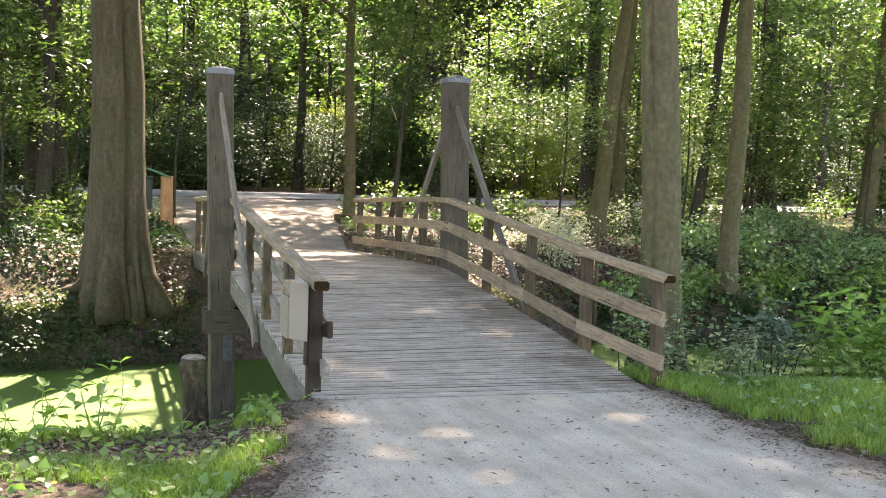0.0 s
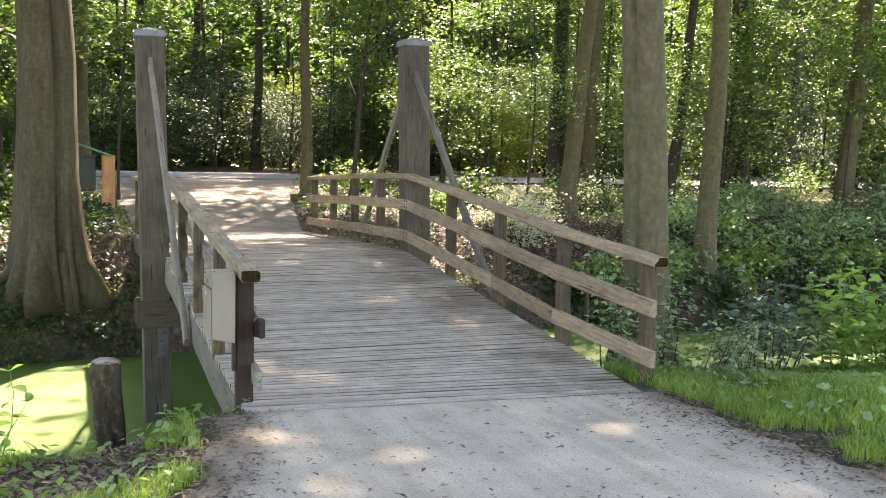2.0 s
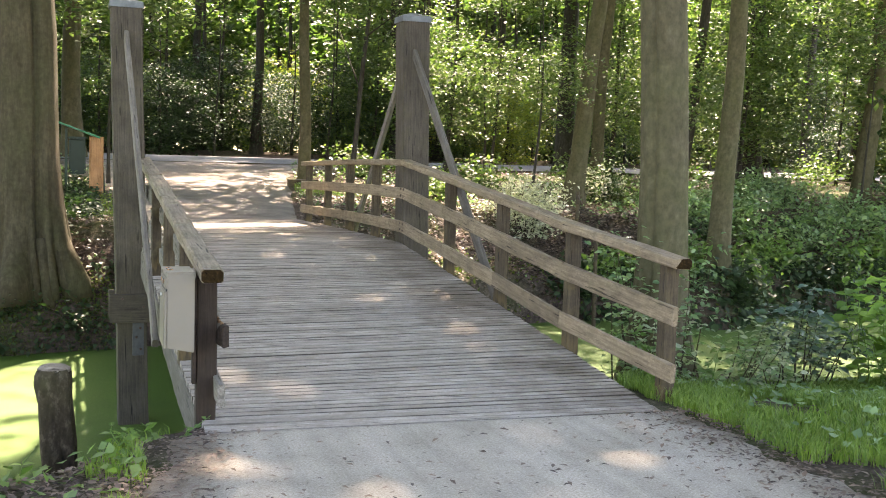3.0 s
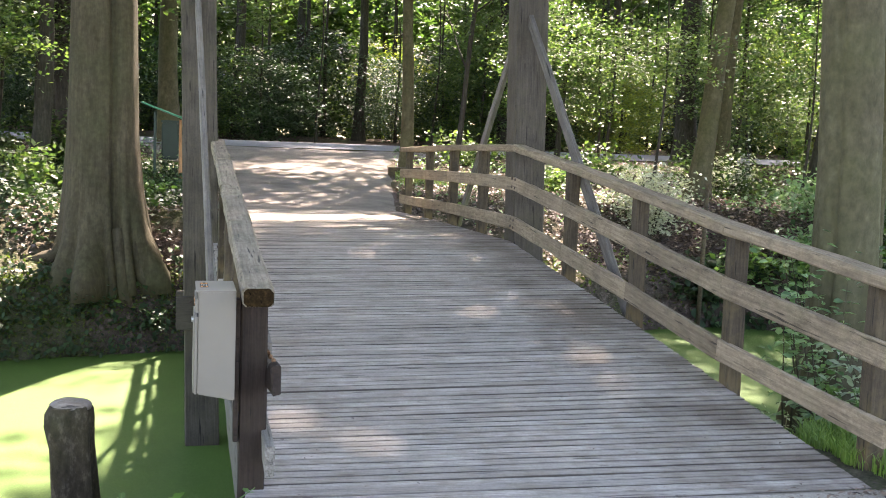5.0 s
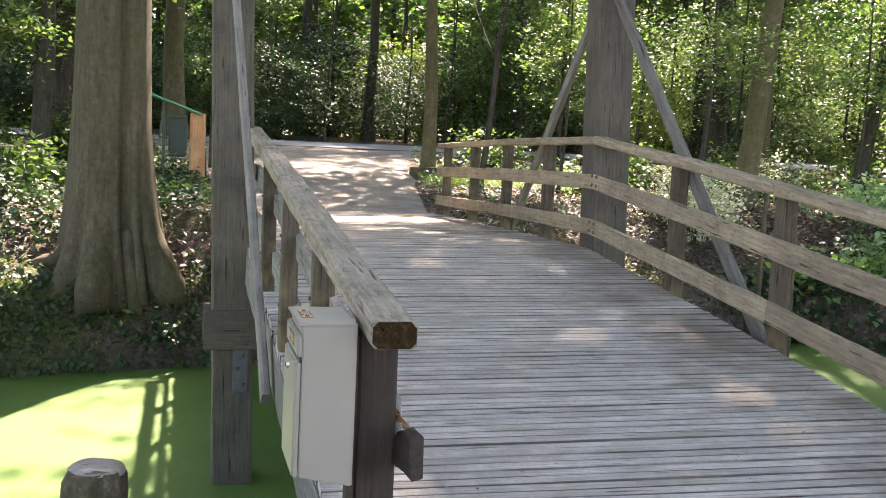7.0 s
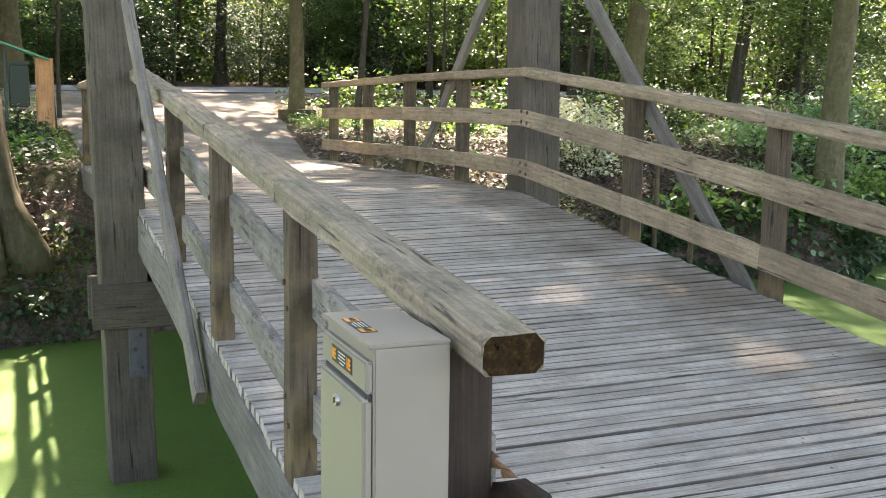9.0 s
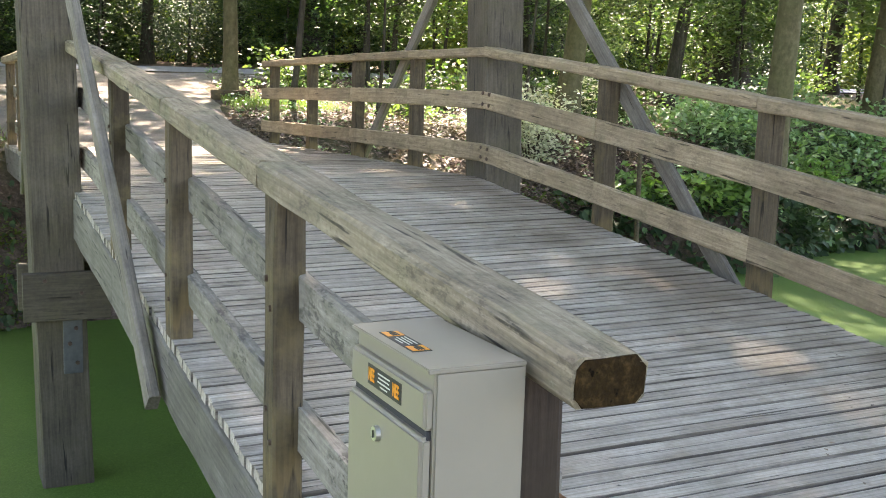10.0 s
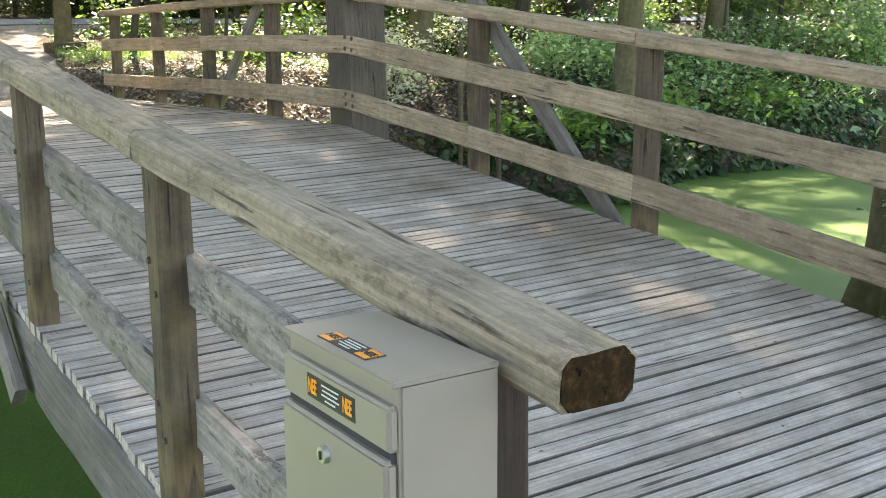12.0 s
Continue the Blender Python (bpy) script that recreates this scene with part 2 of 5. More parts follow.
M_pile = bark("flaking_pile_bark", (0.022, 0.016, 0.010), (0.06, 0.044, 0.028), (0.17, 0.135, 0.095), (9, 9, 5), (0.05, 0.06, 0.02), 0.4)

# soil with leaf litter
M_soil, nt, b = material("forest_soil")
v = coords(nt, which="Object")
n1 = noise_tex(nt, v, 9, 9, 0.72)
n2 = noise_tex(nt, v, 0.5, 4)
n3 = noise_tex(nt, v, 55, 4, 0.7)
c = ramp(nt, n1, [(0.3, (0.035, 0.026, 0.022)), (0.5, (0.095, 0.07, 0.057)), (0.68, (0.21, 0.158, 0.132))])
c = mix(nt, ramp(nt, n2, [(0.45, (0, 0, 0)), (0.62, (0.55,) * 3)]), c, (0.055, 0.085, 0.022))
c = mix(nt, 0.6, c, ramp(nt, n3, [(0.35, (0.45,) * 3), (0.65, (1.3,) * 3)]), 'MULTIPLY')
nt.links.new(c, b.inputs["Base Color"])
b.inputs["Roughness"].default_value = 0.95
b.inputs["Specular IOR Level"].default_value = 0.1
bump(nt, b, n1, 0.8, 0.05)

# fine pale gravel, trodden
M_gravel, nt, b = material("pale_gravel")
v = coords(nt)
g1 = noise_tex(nt, v, 75, 6, 0.75)
g2 = noise_tex(nt, v, 1.6, 6, 0.62)
g3 = noise_tex(nt, v, 24, 6, 0.7)
c = ramp(nt, g1, [(0.30, (0.25, 0.22, 0.172)), (0.50, (0.42, 0.38, 0.312)), (0.72, (0.60, 0.55, 0.465))])
c = mix(nt, 0.7, c, ramp(nt, g2, [(0.3, (0.72, 0.69, 0.64)), (0.65, (1.12, 1.12, 1.12))]), 'MULTIPLY')
c = mix(nt, ramp(nt, g3, [(0.60, (0, 0, 0)), (0.68, (0.7,) * 3)]), c, (0.15, 0.12, 0.088))
# wheel and foot tracks along the way, faint
tm = nt.nodes.new("ShaderNodeMapping")
tm.inputs["Scale"].default_value = (7, 0.35, 1)
tm.inputs["Rotation"].default_value = (0, 0, radians(-9))
nt.links.new(v, tm.inputs[0])
c = mix(nt, 0.55, c, ramp(nt, noise_tex(nt, tm.outputs[0], 1.0, 4, 0.55), [(0.35, (0.8,) * 3), (0.6, (1.08,) * 3)]), 'MULTIPLY')
sp = nt.nodes.new("ShaderNodeSeparateXYZ")
nt.links.new(v, sp.inputs[0])


def math_node(op, a_, b_):
    m_ = nt.nodes.new("ShaderNodeMath")
    m_.operation = op
    for i_, val in enumerate((a_, b_)):
        if isinstance(val, (int, float)):
            m_.inputs[i_].default_value = val
        else:
            nt.links.new(val, m_.inputs[i_])
    return m_.outputs[0]


in_left = math_node('ADD', math_node('SUBTRACT', sp.outputs[0], math_node('MULTIPLY', sp.outputs[1], 0.27)), 0.23)
in_right = math_node('SUBTRACT', 3.2, sp.outputs[0])
inside = math_node('ADD', math_node('MINIMUM', in_left, in_right), math_node('MULTIPLY', noise_tex(nt, v, 3.2, 7, 0.7), 0.9))
c = mix(nt, ramp(nt, inside, [(0.36, (0.9,) * 3), (0.62, (0.55,) * 3), (0.92, (0, 0, 0))]), c, mix(nt, g3, (0.085, 0.064, 0.046), (0.24, 0.19, 0.145)))
nt.links.new(c, b.inputs["Base Color"])
b.inputs["Roughness"].default_value = 0.95
b.inputs["Specular IOR Level"].default_value = 0.15
bump(nt, b, g1, 0.7, 0.012)

M_asphalt, nt, b = material("worn_grey_asphalt")
v = coords(nt)
c = ramp(nt, noise_tex(nt, v, 60, 5), [(0.3, (0.12, 0.12, 0.125)), (0.7, (0.20, 0.20, 0.205))])
c = mix(nt, 0.6, c, ramp(nt, noise_tex(nt, v, 0.8, 5), [(0.3, (0.7,) * 3), (0.7, (1.15,) * 3)]), 'MULTIPLY')
nt.links.new(c, b.inputs["Base Color"])
b.inputs["Roughness"].default_value = 0.9

# duckweed on still water
M_water, nt, b = material("duckweed_water")
v = coords(nt)
w1 = noise_tex(nt, v, 90, 3, 0.8)
w2 = noise_tex(nt, v, 1.1, 6, 0.6)
w3 = noise_tex(nt, v, 16, 4, 0.6)
c = ramp(nt, w1, [(0.3, (0.042, 0.085, 0.012)), (0.6, (0.092, 0.166, 0.033)), (0.8, (0.25, 0.30, 0.13))])
c = mix(nt, 0.7, c, ramp(nt, w2, [(0.3, (0.75, 0.8, 0.8)), (0.7, (1.1, 1.1, 1.0))]), 'MULTIPLY')
c = mix(nt, ramp(nt, w3, [(0.72, (0, 0, 0)), (0.80, (0.6,) * 3)]), c, (0.03, 0.05, 0.02))
nt.links.new(c, b.inputs["Base Color"])
b.inputs["Roughness"].default_value = 0.62
b.inputs["Specular IOR Level"].default_value = 0.2
bump(nt, b, w1, 0.5, 0.004)


# ---- builders ----
def place(ob, parent, m):
    """Sets ob at the world pose m, under its parent."""
    if parent is not None:
        up = parent.matrix_basis.copy()
        p = parent.parent
        while p is not None:
            up = p.matrix_basis @ up
            p = p.parent
        ob.parent = parent
        ob.matrix_basis = up.inverted() @ m
    else:
        ob.matrix_basis = m
    return ob


def mesh_of(name, verts, faces, mat, smooth=False):
    me = bpy.data.meshes.new(name)
    me.from_pydata(verts, [], faces)
    me.materials.append(mat)
    if smooth:
        me.polygons.foreach_set("use_smooth", [True] * len(me.polygons))
    me.update()
    return me


def part(name, bm, mat, parent, label="", m=None):
    """Links a bmesh, or a finished mesh, as one object under a thing or a part."""
    if isinstance(bm, bmesh.types.BMesh):
        me = bpy.data.meshes.new(name)
        bm.to_mesh(me)
        bm.free()
        me.materials.append(mat)
    else:
        me = bm
    ob = new(name, me)
    place(ob, parent, m if m is not None else Matrix())
    return tagged(ob, label)


def thing(name, at, label, category, group="", kind=""):
    ob = new(name)
    ob.empty_display_size = 0.1
    ob.matrix_basis = Matrix.Translation(at)
    return tagged(ob, label, category, group, kind)


def timber_mesh(length, w, h, seed=0, bev=0.008, worn=0.003, cuts=10):
    """A timber along x, centred, with rounded and slightly uneven edges."""
    bm = bmesh.new()
    r = random.Random(seed)
    n = max(2, min(cuts, int(length / 0.25) + 1))
    e, a, c = bev, w / 2, h / 2
    prof = [(-a + e, -c), (a - e, -c), (a, -c + e), (a, c - e), (a - e, c), (-a + e, c), (-a, c - e), (-a, -c + e)]
    rings = []
    for i in range(n + 1):
        x = -length / 2 + length * i / n
        ring = [bm.verts.new((x + (r.uniform(-worn, worn) if i in (0, n) else 0),
                              py + r.uniform(-worn, worn), pz + r.uniform(-worn, worn))) for py, pz in prof]
        rings.append(ring)
    k = len(prof)
    for a, b2 in zip(rings, rings[1:]):
        for i in range(k):
            bm.faces.new((a[i], a[(i + 1) % k], b2[(i + 1) % k], b2[i]))
    bm.faces.new(rings[0][::-1])
    bm.faces.new(rings[-1])
    bmesh.ops.recalc_face_normals(bm, faces=bm.faces)
    return bm


def along(p0, p1, up=(0, 0, 1)):
    """The pose of a timber whose local x runs from p0 to p1."""
    p0, p1 = Vector(p0), Vector(p1)
    x = (p1 - p0).normalized()
    y = Vector(up).cross(x).normalized()
    z = x.cross(y)
    m = Matrix((x, y, z)).transposed().to_4x4()
    m.translation = (p0 + p1) / 2
    return m


def timber(name, p0, p1, w, h, mat, parent, label="", up=(0, 0, 1), bev=0.008, worn=0.003):
    length = (Vector(p1) - Vector(p0)).length
    bm = timber_mesh(length, w, h, rnd.randrange(9999), bev, worn)
    return part(name, bm, mat, parent, label, along(p0, p1, up))


def bolt(at, axis, parent, r=0.011):
    bm = bmesh.new()
    bmesh.ops.create_cone(bm, cap_ends=True, segments=6, radius1=r, radius2=r * 0.8, depth=0.012)
    q = Vector(axis).to_track_quat('Z', 'Y').to_matrix().to_4x4()
    q.translation = at
    return part("bolt", bm, M_bolt, parent, "", q)


def box_mesh(sx, sy, sz, bev=0.004, seg=2):
    bm = bmesh.new()
    bmesh.ops.create_cube(bm, size=1)
    bmesh.ops.scale(bm, vec=(sx, sy, sz), verts=bm.verts)
    if bev:
        bmesh.ops.bevel(bm, geom=bm.edges[:], offset=bev, segments=seg, affect='EDGES')
    return bm


def leaf_mesh(name, centres, sizes, mat, flat=0.5, aspect=0.55, droop=0.0, normals=None):
    """Many small leaves, each a pointed blade folded along its midrib."""
    n = len(centres)
    c = np.asarray(centres, float)
    s = np.asarray(sizes, float)[:, None]
    ang = rng.uniform(0, 2 * np.pi, n)
    tilt = rng.normal(0, flat, n)
    d = np.stack([np.cos(ang) * np.cos(tilt), np.sin(ang) * np.cos(tilt), np.sin(tilt) - droop], 1)
    d /= np.linalg.norm(d, axis=1, keepdims=True)
    up = np.stack([rng.normal(0, flat, n), rng.normal(0, flat, n), np.ones(n)], 1)
    side = np.cross(d, up)
    side /= np.linalg.norm(side, axis=1, keepdims=True) + 1e-9
    nrm = np.cross(side, d)
    a = c - d * s * 0.5
    tip = c + d * s * 0.5
    l = c - d * s * 0.08 + side * s * aspect * 0.5 + nrm * s * 0.08
    r = c - d * s * 0.08 - side * s * aspect * 0.5 + nrm * s * 0.08
    verts = np.stack([a, l, tip, r], 1).reshape(-1, 3)
    idx = np.arange(n)[:, None] * 4
    tris = np.concatenate([idx + np.array([[0, 2, 1]]), idx + np.array([[0, 3, 2]])], 1).reshape(-1)
    me = bpy.data.meshes.new(name)
    me.vertices.add(len(verts))
    me.vertices.foreach_set("co", verts.ravel())
    me.loops.add(len(tris))
    me.loops.foreach_set("vertex_index", tris)
    me.polygons.add(len(tris) // 3)
    me.polygons.foreach_set("loop_start", np.arange(0, len(tris), 3))
    me.polygons.foreach_set("loop_total", np.full(len(tris) // 3, 3))
    me.materials.append(mat)
    me.update(calc_edges=True)
    return me


def tube_mesh(bm, pts, radii, seg=10, wob=0.0, lobes=None):
    """Adds a tapered limb through the points."""
    rings = []
    for i, (p, r) in enumerate(zip(pts, radii)):
        p = Vector(p)
        t = (Vector(pts[min(i + 1, len(pts) - 1)]) - Vector(pts[max(i - 1, 0)])).normalized()
        x = t.cross(Vector((0.31, 0.95, 0.02))).normalized()
        y = t.cross(x)
        ring = []
        for k in range(seg):
            a = 2 * math.pi * k / seg
            rr = r
            if wob:
                rr *= 1 + wob * noise.noise(Vector((math.cos(a) * 1.4, math.sin(a) * 1.4, p.z * 0.7 + p.x * 3)))
            if lobes:
                rr *= lobes(a, p.z)
            ring.append(bm.verts.new(p + x * math.cos(a) * rr + y * math.sin(a) * rr))
        rings.append(ring)
    for a, b2 in zip(rings, rings[1:]):
        for k in range(seg):
            bm.faces.new((a[k], a[(k + 1) % seg], b2[(k + 1) % seg], b2[k])).smooth = True
    bm.faces.new(rings[-1])
    bm.faces.new(rings[0][::-1])


# ---- ground ----
def smooth(a, b, x):
    t = max(0.0, min(1.0, (x - a) / (b - a)))
    return t * t * (3 - 2 * t)


WATER = -1.405


def near_edge(x):
    """Where the near bank breaks towards the water."""
    if x < 0:
        return 0.2 + 0.1 * math.sin(x * 2.1)
    return 0.35 + 1.9 * smooth(2.6, 4.2, x) * smooth(7.0, 4.9, x) + 0.25 * math.sin(x * 0.8)


def far_edge(x):
    """The far waterline."""
    if x < 0:
        return 10.95 + max(-1.4, 0.27 * x)
    return 10.95 + 1.75 * smooth(2.5, 9.5, x) + 0.15 * math.sin(x) - 1.3 * math.exp(-((x - 10.7) / 1.1) ** 2)


def ground_z(x, y):
    # near side
    verge = -0.2 * smooth(-0.15, -1.3, x) + 0.10 * smooth(2.6, 4.0, x) * smooth(0.5, -1.5, y)
    near = 0.0 + verge - 0.08 * smooth(-1.6, 0.3, y) * smooth(-0.15, -1.0, x) - 0.28 * smooth(-0.6, 2.6, y) * smooth(2.8, 4.3, x)
    fe = far_edge(x)
    upland = 0.40 + 0.95 * smooth(0, 1, (y - 12.4) / 15.0) if y > 12.4 else 0.40
    on_path = smooth(2.6, 1.7, abs(x - 1.4))
    shelf = -1.5 + 1.0 * smooth(fe - 0.1, fe + 0.4, y)
    reach = smooth(fe + 0.2, fe + 2.6 - 1.2 * on_path, y)
    far = shelf + (upland - shelf) * reach
    mid = -2.2
    ne = near_edge(x)
    if y < ne + 1.6:
        z = near + (mid - near) * smooth(ne, ne + 1.6, y)
    elif y < fe - 1.0:
        z = mid
    else:
        z = mid + (far - mid) * smooth(fe - 1.0, fe - 0.05, y)
    if y > 34:
        z += 0.25 * smooth(34, 38, y)
    off_path = 1.0 - smooth(1.2, 0.5, abs(x - 1.4) - 1.0) if y < 28 else 0.0
    if y < 0:
        off_path = smooth(0.0, 0.6, max(-0.3 + 0.27 * y - x, x - 3.2))
    z += 0.05 * off_path * noise.noise(Vector((x * 0.9, y * 0.9, 0)))
    return z


def grid_sheet(name, xs, ys, mat, zf, smooth_shade=True):
    verts = [(x, y, zf(x, y)) for y in ys for x in xs]
    w = len(xs)
    faces = [(j * w + i, j * w + i + 1, (j + 1) * w + i + 1, (j + 1) * w + i)
             for j in range(len(ys) - 1) for i in range(w - 1)]
    return new(name, mesh_of(name, verts, faces, mat, smooth_shade))


def steps(a, b, d):
    n = max(1, round((b - a) / d))
    return [a + (b - a) * i / n for i in range(n)]


xs = [-900, -300, -120, -60] + steps(-40, -8, 2) + steps(-8, 16, 0.22) + steps(16, 60, 2) + [60, 90, 160, 400, 900]
ys = [-900, -300, -100, -40] + steps(-25, -13, 1) + steps(-13, -5, 0.4) + steps(-5, 18, 0.2) + steps(18, 40, 0.8) + [40, 45, 60, 90, 160, 400, 900]
tagged(grid_sheet("ground", xs, ys, M_soil, ground_z), "dark forest soil with brown leaf litter and moss", "ground", kind="structure")

tagged(new("water", mesh_of("water", [(-60, -2, WATER), (80, -2, WATER), (80, 16, WATER), (-60, 16, WATER)], [(0, 1, 2, 3)], M_water)),
       "still ditch water covered in bright green duckweed", "water", kind="structure")


def strip(name, mat, left, right, y0, y1, dy, lift, nx=14):
    """A band of surfacing laid on the ground between two edge lines."""
    verts, faces = [], []
    rows_ = steps(y0, y1, dy) + [y1]
    for y in rows_:
        a, b2 = left(y), right(y)
        for i in range(nx + 1):
            x = a + (b2 - a) * i / nx
            edge = min(i, nx - i)
            z = ground_z(x, y) + (lift if edge > 1 else lift * (0.75 if edge else -0.6))
            verts.append((x, y, z))
    w = nx + 1
    for j in range(len(rows_) - 1):
        for i in range(nx):
            faces.append((j * w + i, j * w + i + 1, (j + 1) * w + i + 1, (j + 1) * w + i))
    return new(name, mesh_of(name, verts, faces, mat, True))


def path_left(y):
    return -0.28 - 0.27 * max(0, -y - 0.2) + 0.06 * math.sin(y * 2.7) * smooth(0, -1, y) + 0.03 * math.sin(y * 9) + 0.02 * math.sin(y * 23)


def path_right(y):
    return 3.15 + 0.22 * smooth(-1, -6, y) - 0.12 + 0.05 * math.sin(y * 1.9 + 1) + 0.03 * math.sin(y * 7) + 0.02 * math.sin(y * 19)


tagged(strip("path_near", M_gravel, path_left, path_right, -30, 0.02, 0.08, 0.014, 24),
       "pale trodden gravel footpath", "path", kind="structure")
M_dirt, nt, b = material("trodden_earth_path")
v = coords(nt)
e1 = noise_tex(nt, v, 40, 6, 0.75)
e2 = noise_tex(nt, v, 1.5, 6, 0.65)
c = ramp(nt, e1, [(0.3, (0.11, 0.095, 0.078)), (0.55, (0.225, 0.20, 0.172)), (0.75, (0.36, 0.325, 0.285))])
c = mix(nt, 0.8, c, ramp(nt, e2, [(0.35, (0.55, 0.52, 0.5)), (0.65, (1.25, 1.2, 1.2))]), 'MULTIPLY')
nt.links.new(c, b.inputs["Base Color"])
b.inputs["Roughness"].default_value = 0.95
bump(nt, b, e1, 0.5, 0.015)
tagged(strip("path_far", M_dirt, lambda y: 0.0 - 0.25 * max(0, y - 18), lambda y: 3.0 + 0.17 * (y - 12.4) + 0.9 * max(0, y - 22), 12.35, 24.2, 0.4, 0.03, 18),
       "sun-dappled earth path rising to the road", "path", kind="structure")
tagged(strip("road", M_asphalt, lambda y: -70, lambda y: 110, 24.2, 33.0, 0.6, 0.045, 60),
       "worn light grey asphalt road through the wood", "road", kind="structure")


# ---- footbridge ----
ZL = [(-1, -0.05), (0, 0.0), (1.7, 0.12), (3.14, 0.265), (4.58, 0.405), (6.2, 0.55), (7.5, 0.55), (8.9, 0.53), (10.3, 0.49), (11.7, 0.46), (13, 0.44)]
ZR = [(-1, -0.05), (0, 0.0), (0.35, 0.02), (1.66, 0.165), (3.13, 0.315), (4.58, 0.455), (6.2, 0.60), (7.5, 0.58), (8.9, 0.56), (10.3, 0.53), (11.7, 0.50), (13, 0.46)]


def between(table, y):
    for (a, za), (b2, zb) in zip(table, table[1:]):
        if a <= y <= b2:
            return za + (zb - za) * (y - a) / (b2 - a)
    return table[-1][1]


def zl(y):
    return between(ZL, y)


def zr(y):
    return between(ZR, y)


bridge = thing("footbridge", (1.4, 6.2, 0.0), "weathered timber footbridge with three-bar railings and two tall grey posts", "bridge")

LEFT_Y = [0.38, 1.765, 3.175, 4.59, 7.6, 9.0, 10.4, 11.8]
RIGHT_Y = [0.43, 1.63, 3.12, 4.58, 7.50, 8.90, 10.28, 11.69]


def xr(y):
    """Line of the right railing posts: the first bay splays out to the verge."""
    return 2.965 + 0.16 * smooth(1.66, 0.35, y)


for y in LEFT_Y:
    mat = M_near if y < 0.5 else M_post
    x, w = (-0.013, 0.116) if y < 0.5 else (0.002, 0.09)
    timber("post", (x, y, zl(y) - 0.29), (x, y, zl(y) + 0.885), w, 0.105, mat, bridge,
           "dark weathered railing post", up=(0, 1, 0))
    for dz, dy in ((0.16, -0.025), (0.25, 0.015), (0.55, -0.02), (0.63, 0.02)):
        if y > 0.5:
            bolt((-0.045, y + dy, zl(y) + dz), (-1, 0, 0), bridge)
for y in RIGHT_Y:
    x = 2.947 + 0.155 * smooth(1.5, 0.45, y)
    timber("post", (x, y, zr(y) - 0.45), (x, y, zr(y) + 0.905), 0.10, 0.105, M_post, bridge,
           "dark weathered railing post", up=(0, 1, 0))


def rail_run(name, pts, w, h, mat, label):
    for p0, p1 in zip(pts, pts[1:]):
        timber(name, p0, p1, w, h, mat, bridge, label, bev=0.012 if name == "handrail" else 0.007, worn=0.004)


# railings: from the near end to the tall posts, then on to the far end
for zf, xs_, over, ys_ in ((zl, lambda y: -0.012, 0.92, [0.12, 1.78, 3.14, 4.58, 6.26]),
                           (zl, lambda y: -0.012, 0.92, [6.26, 7.6, 9.0, 10.4, 11.95])):
    rail_run("handrail", [(xs_(y), y, zf(y) + over - 0.031 * smooth(1.8, 0.1, y)) for y in ys_], 0.128, 0.080, M_hand, "mossy bleached handrail with rounded edges")
    inner = [(0.048, y, zf(y) + 0.585) for y in ys_]
    if ys_[0] < 1:
        inner[0] = (0.048, 0.36, zf(0.36) + 0.575)
    rail_run("middle_rail", inner, 0.042, 0.135, M_grey, "grey weathered middle rail")
    rail_run("lower_rail", [(0.048, y, zf(y) + 0.20) for y in ys_], 0.042, 0.135, M_grey, "grey weathered lower rail")
for ys_ in ([0.22, 1.66, 3.13, 4.58, 6.12], [6.12, 7.5, 8.9, 10.28, 11.95]):
    rail_run("handrail", [(xr(y) - 0.045, y, zr(y) + 0.94) for y in ys_], 0.13, 0.072, M_rail, "bleached handrail with rounded edges")
    rail_run("middle_rail", [(xr(y) - 0.085, y, zr(y) + 0.588) for y in ys_], 0.042, 0.13, M_rail, "grey weathered middle rail")
    rail_run("lower_rail", [(xr(y) - 0.085, y, zr(y) + 0.20) for y in ys_], 0.042, 0.13, M_rail, "grey weathered lower rail")

for (x, y, z), w, h in (((-0.012, 0.1185, zl(0.12) + 0.889), 0.121, 0.074), ((xr(0.22) - 0.045, 0.2185, zr(0.22) + 0.94), 0.124, 0.066)):
    bm = timber_mesh(0.006, w, h, 77, 0.016, 0.002)
    part("end_grain", bm, M_end, bridge, "dark weathered end grain", Matrix.Translation((x, y, z)) @ pose(0, 0, 0, 0, 0, 90))

# edge beams and bearers
for a, b2 in zip(ZL[1:-1], ZL[2:]):
    y1 = min(b2[0], 12.3)
    timber("edge_beam", (-0.028, a[0], a[1] - 0.17), (-0.028, y1, zl(y1) - 0.17), 0.045, 0.26, M_beam, bridge, "grey edge beam with water streaks")
for a, b2 in zip(ZR[1:-1], ZR[2:]):
    y1 = min(b2[0], 12.3)
    timber("edge_beam", (2.885, a[0], a[1] - 0.17), (2.885, y1, zr(y1) - 0.17), 0.045, 0.26, M_beam, bridge)
for x in (0.7, 1.45, 2.2):
    timber("bearer", (x, 0.1, -0.22), (x, 6.2, 0.36), 0.12, 0.24, M_post, bridge)
    timber("bearer", (x, 6.2, 0.36), (x, 12.2, 0.28), 0.12, 0.24, M_post, bridge)

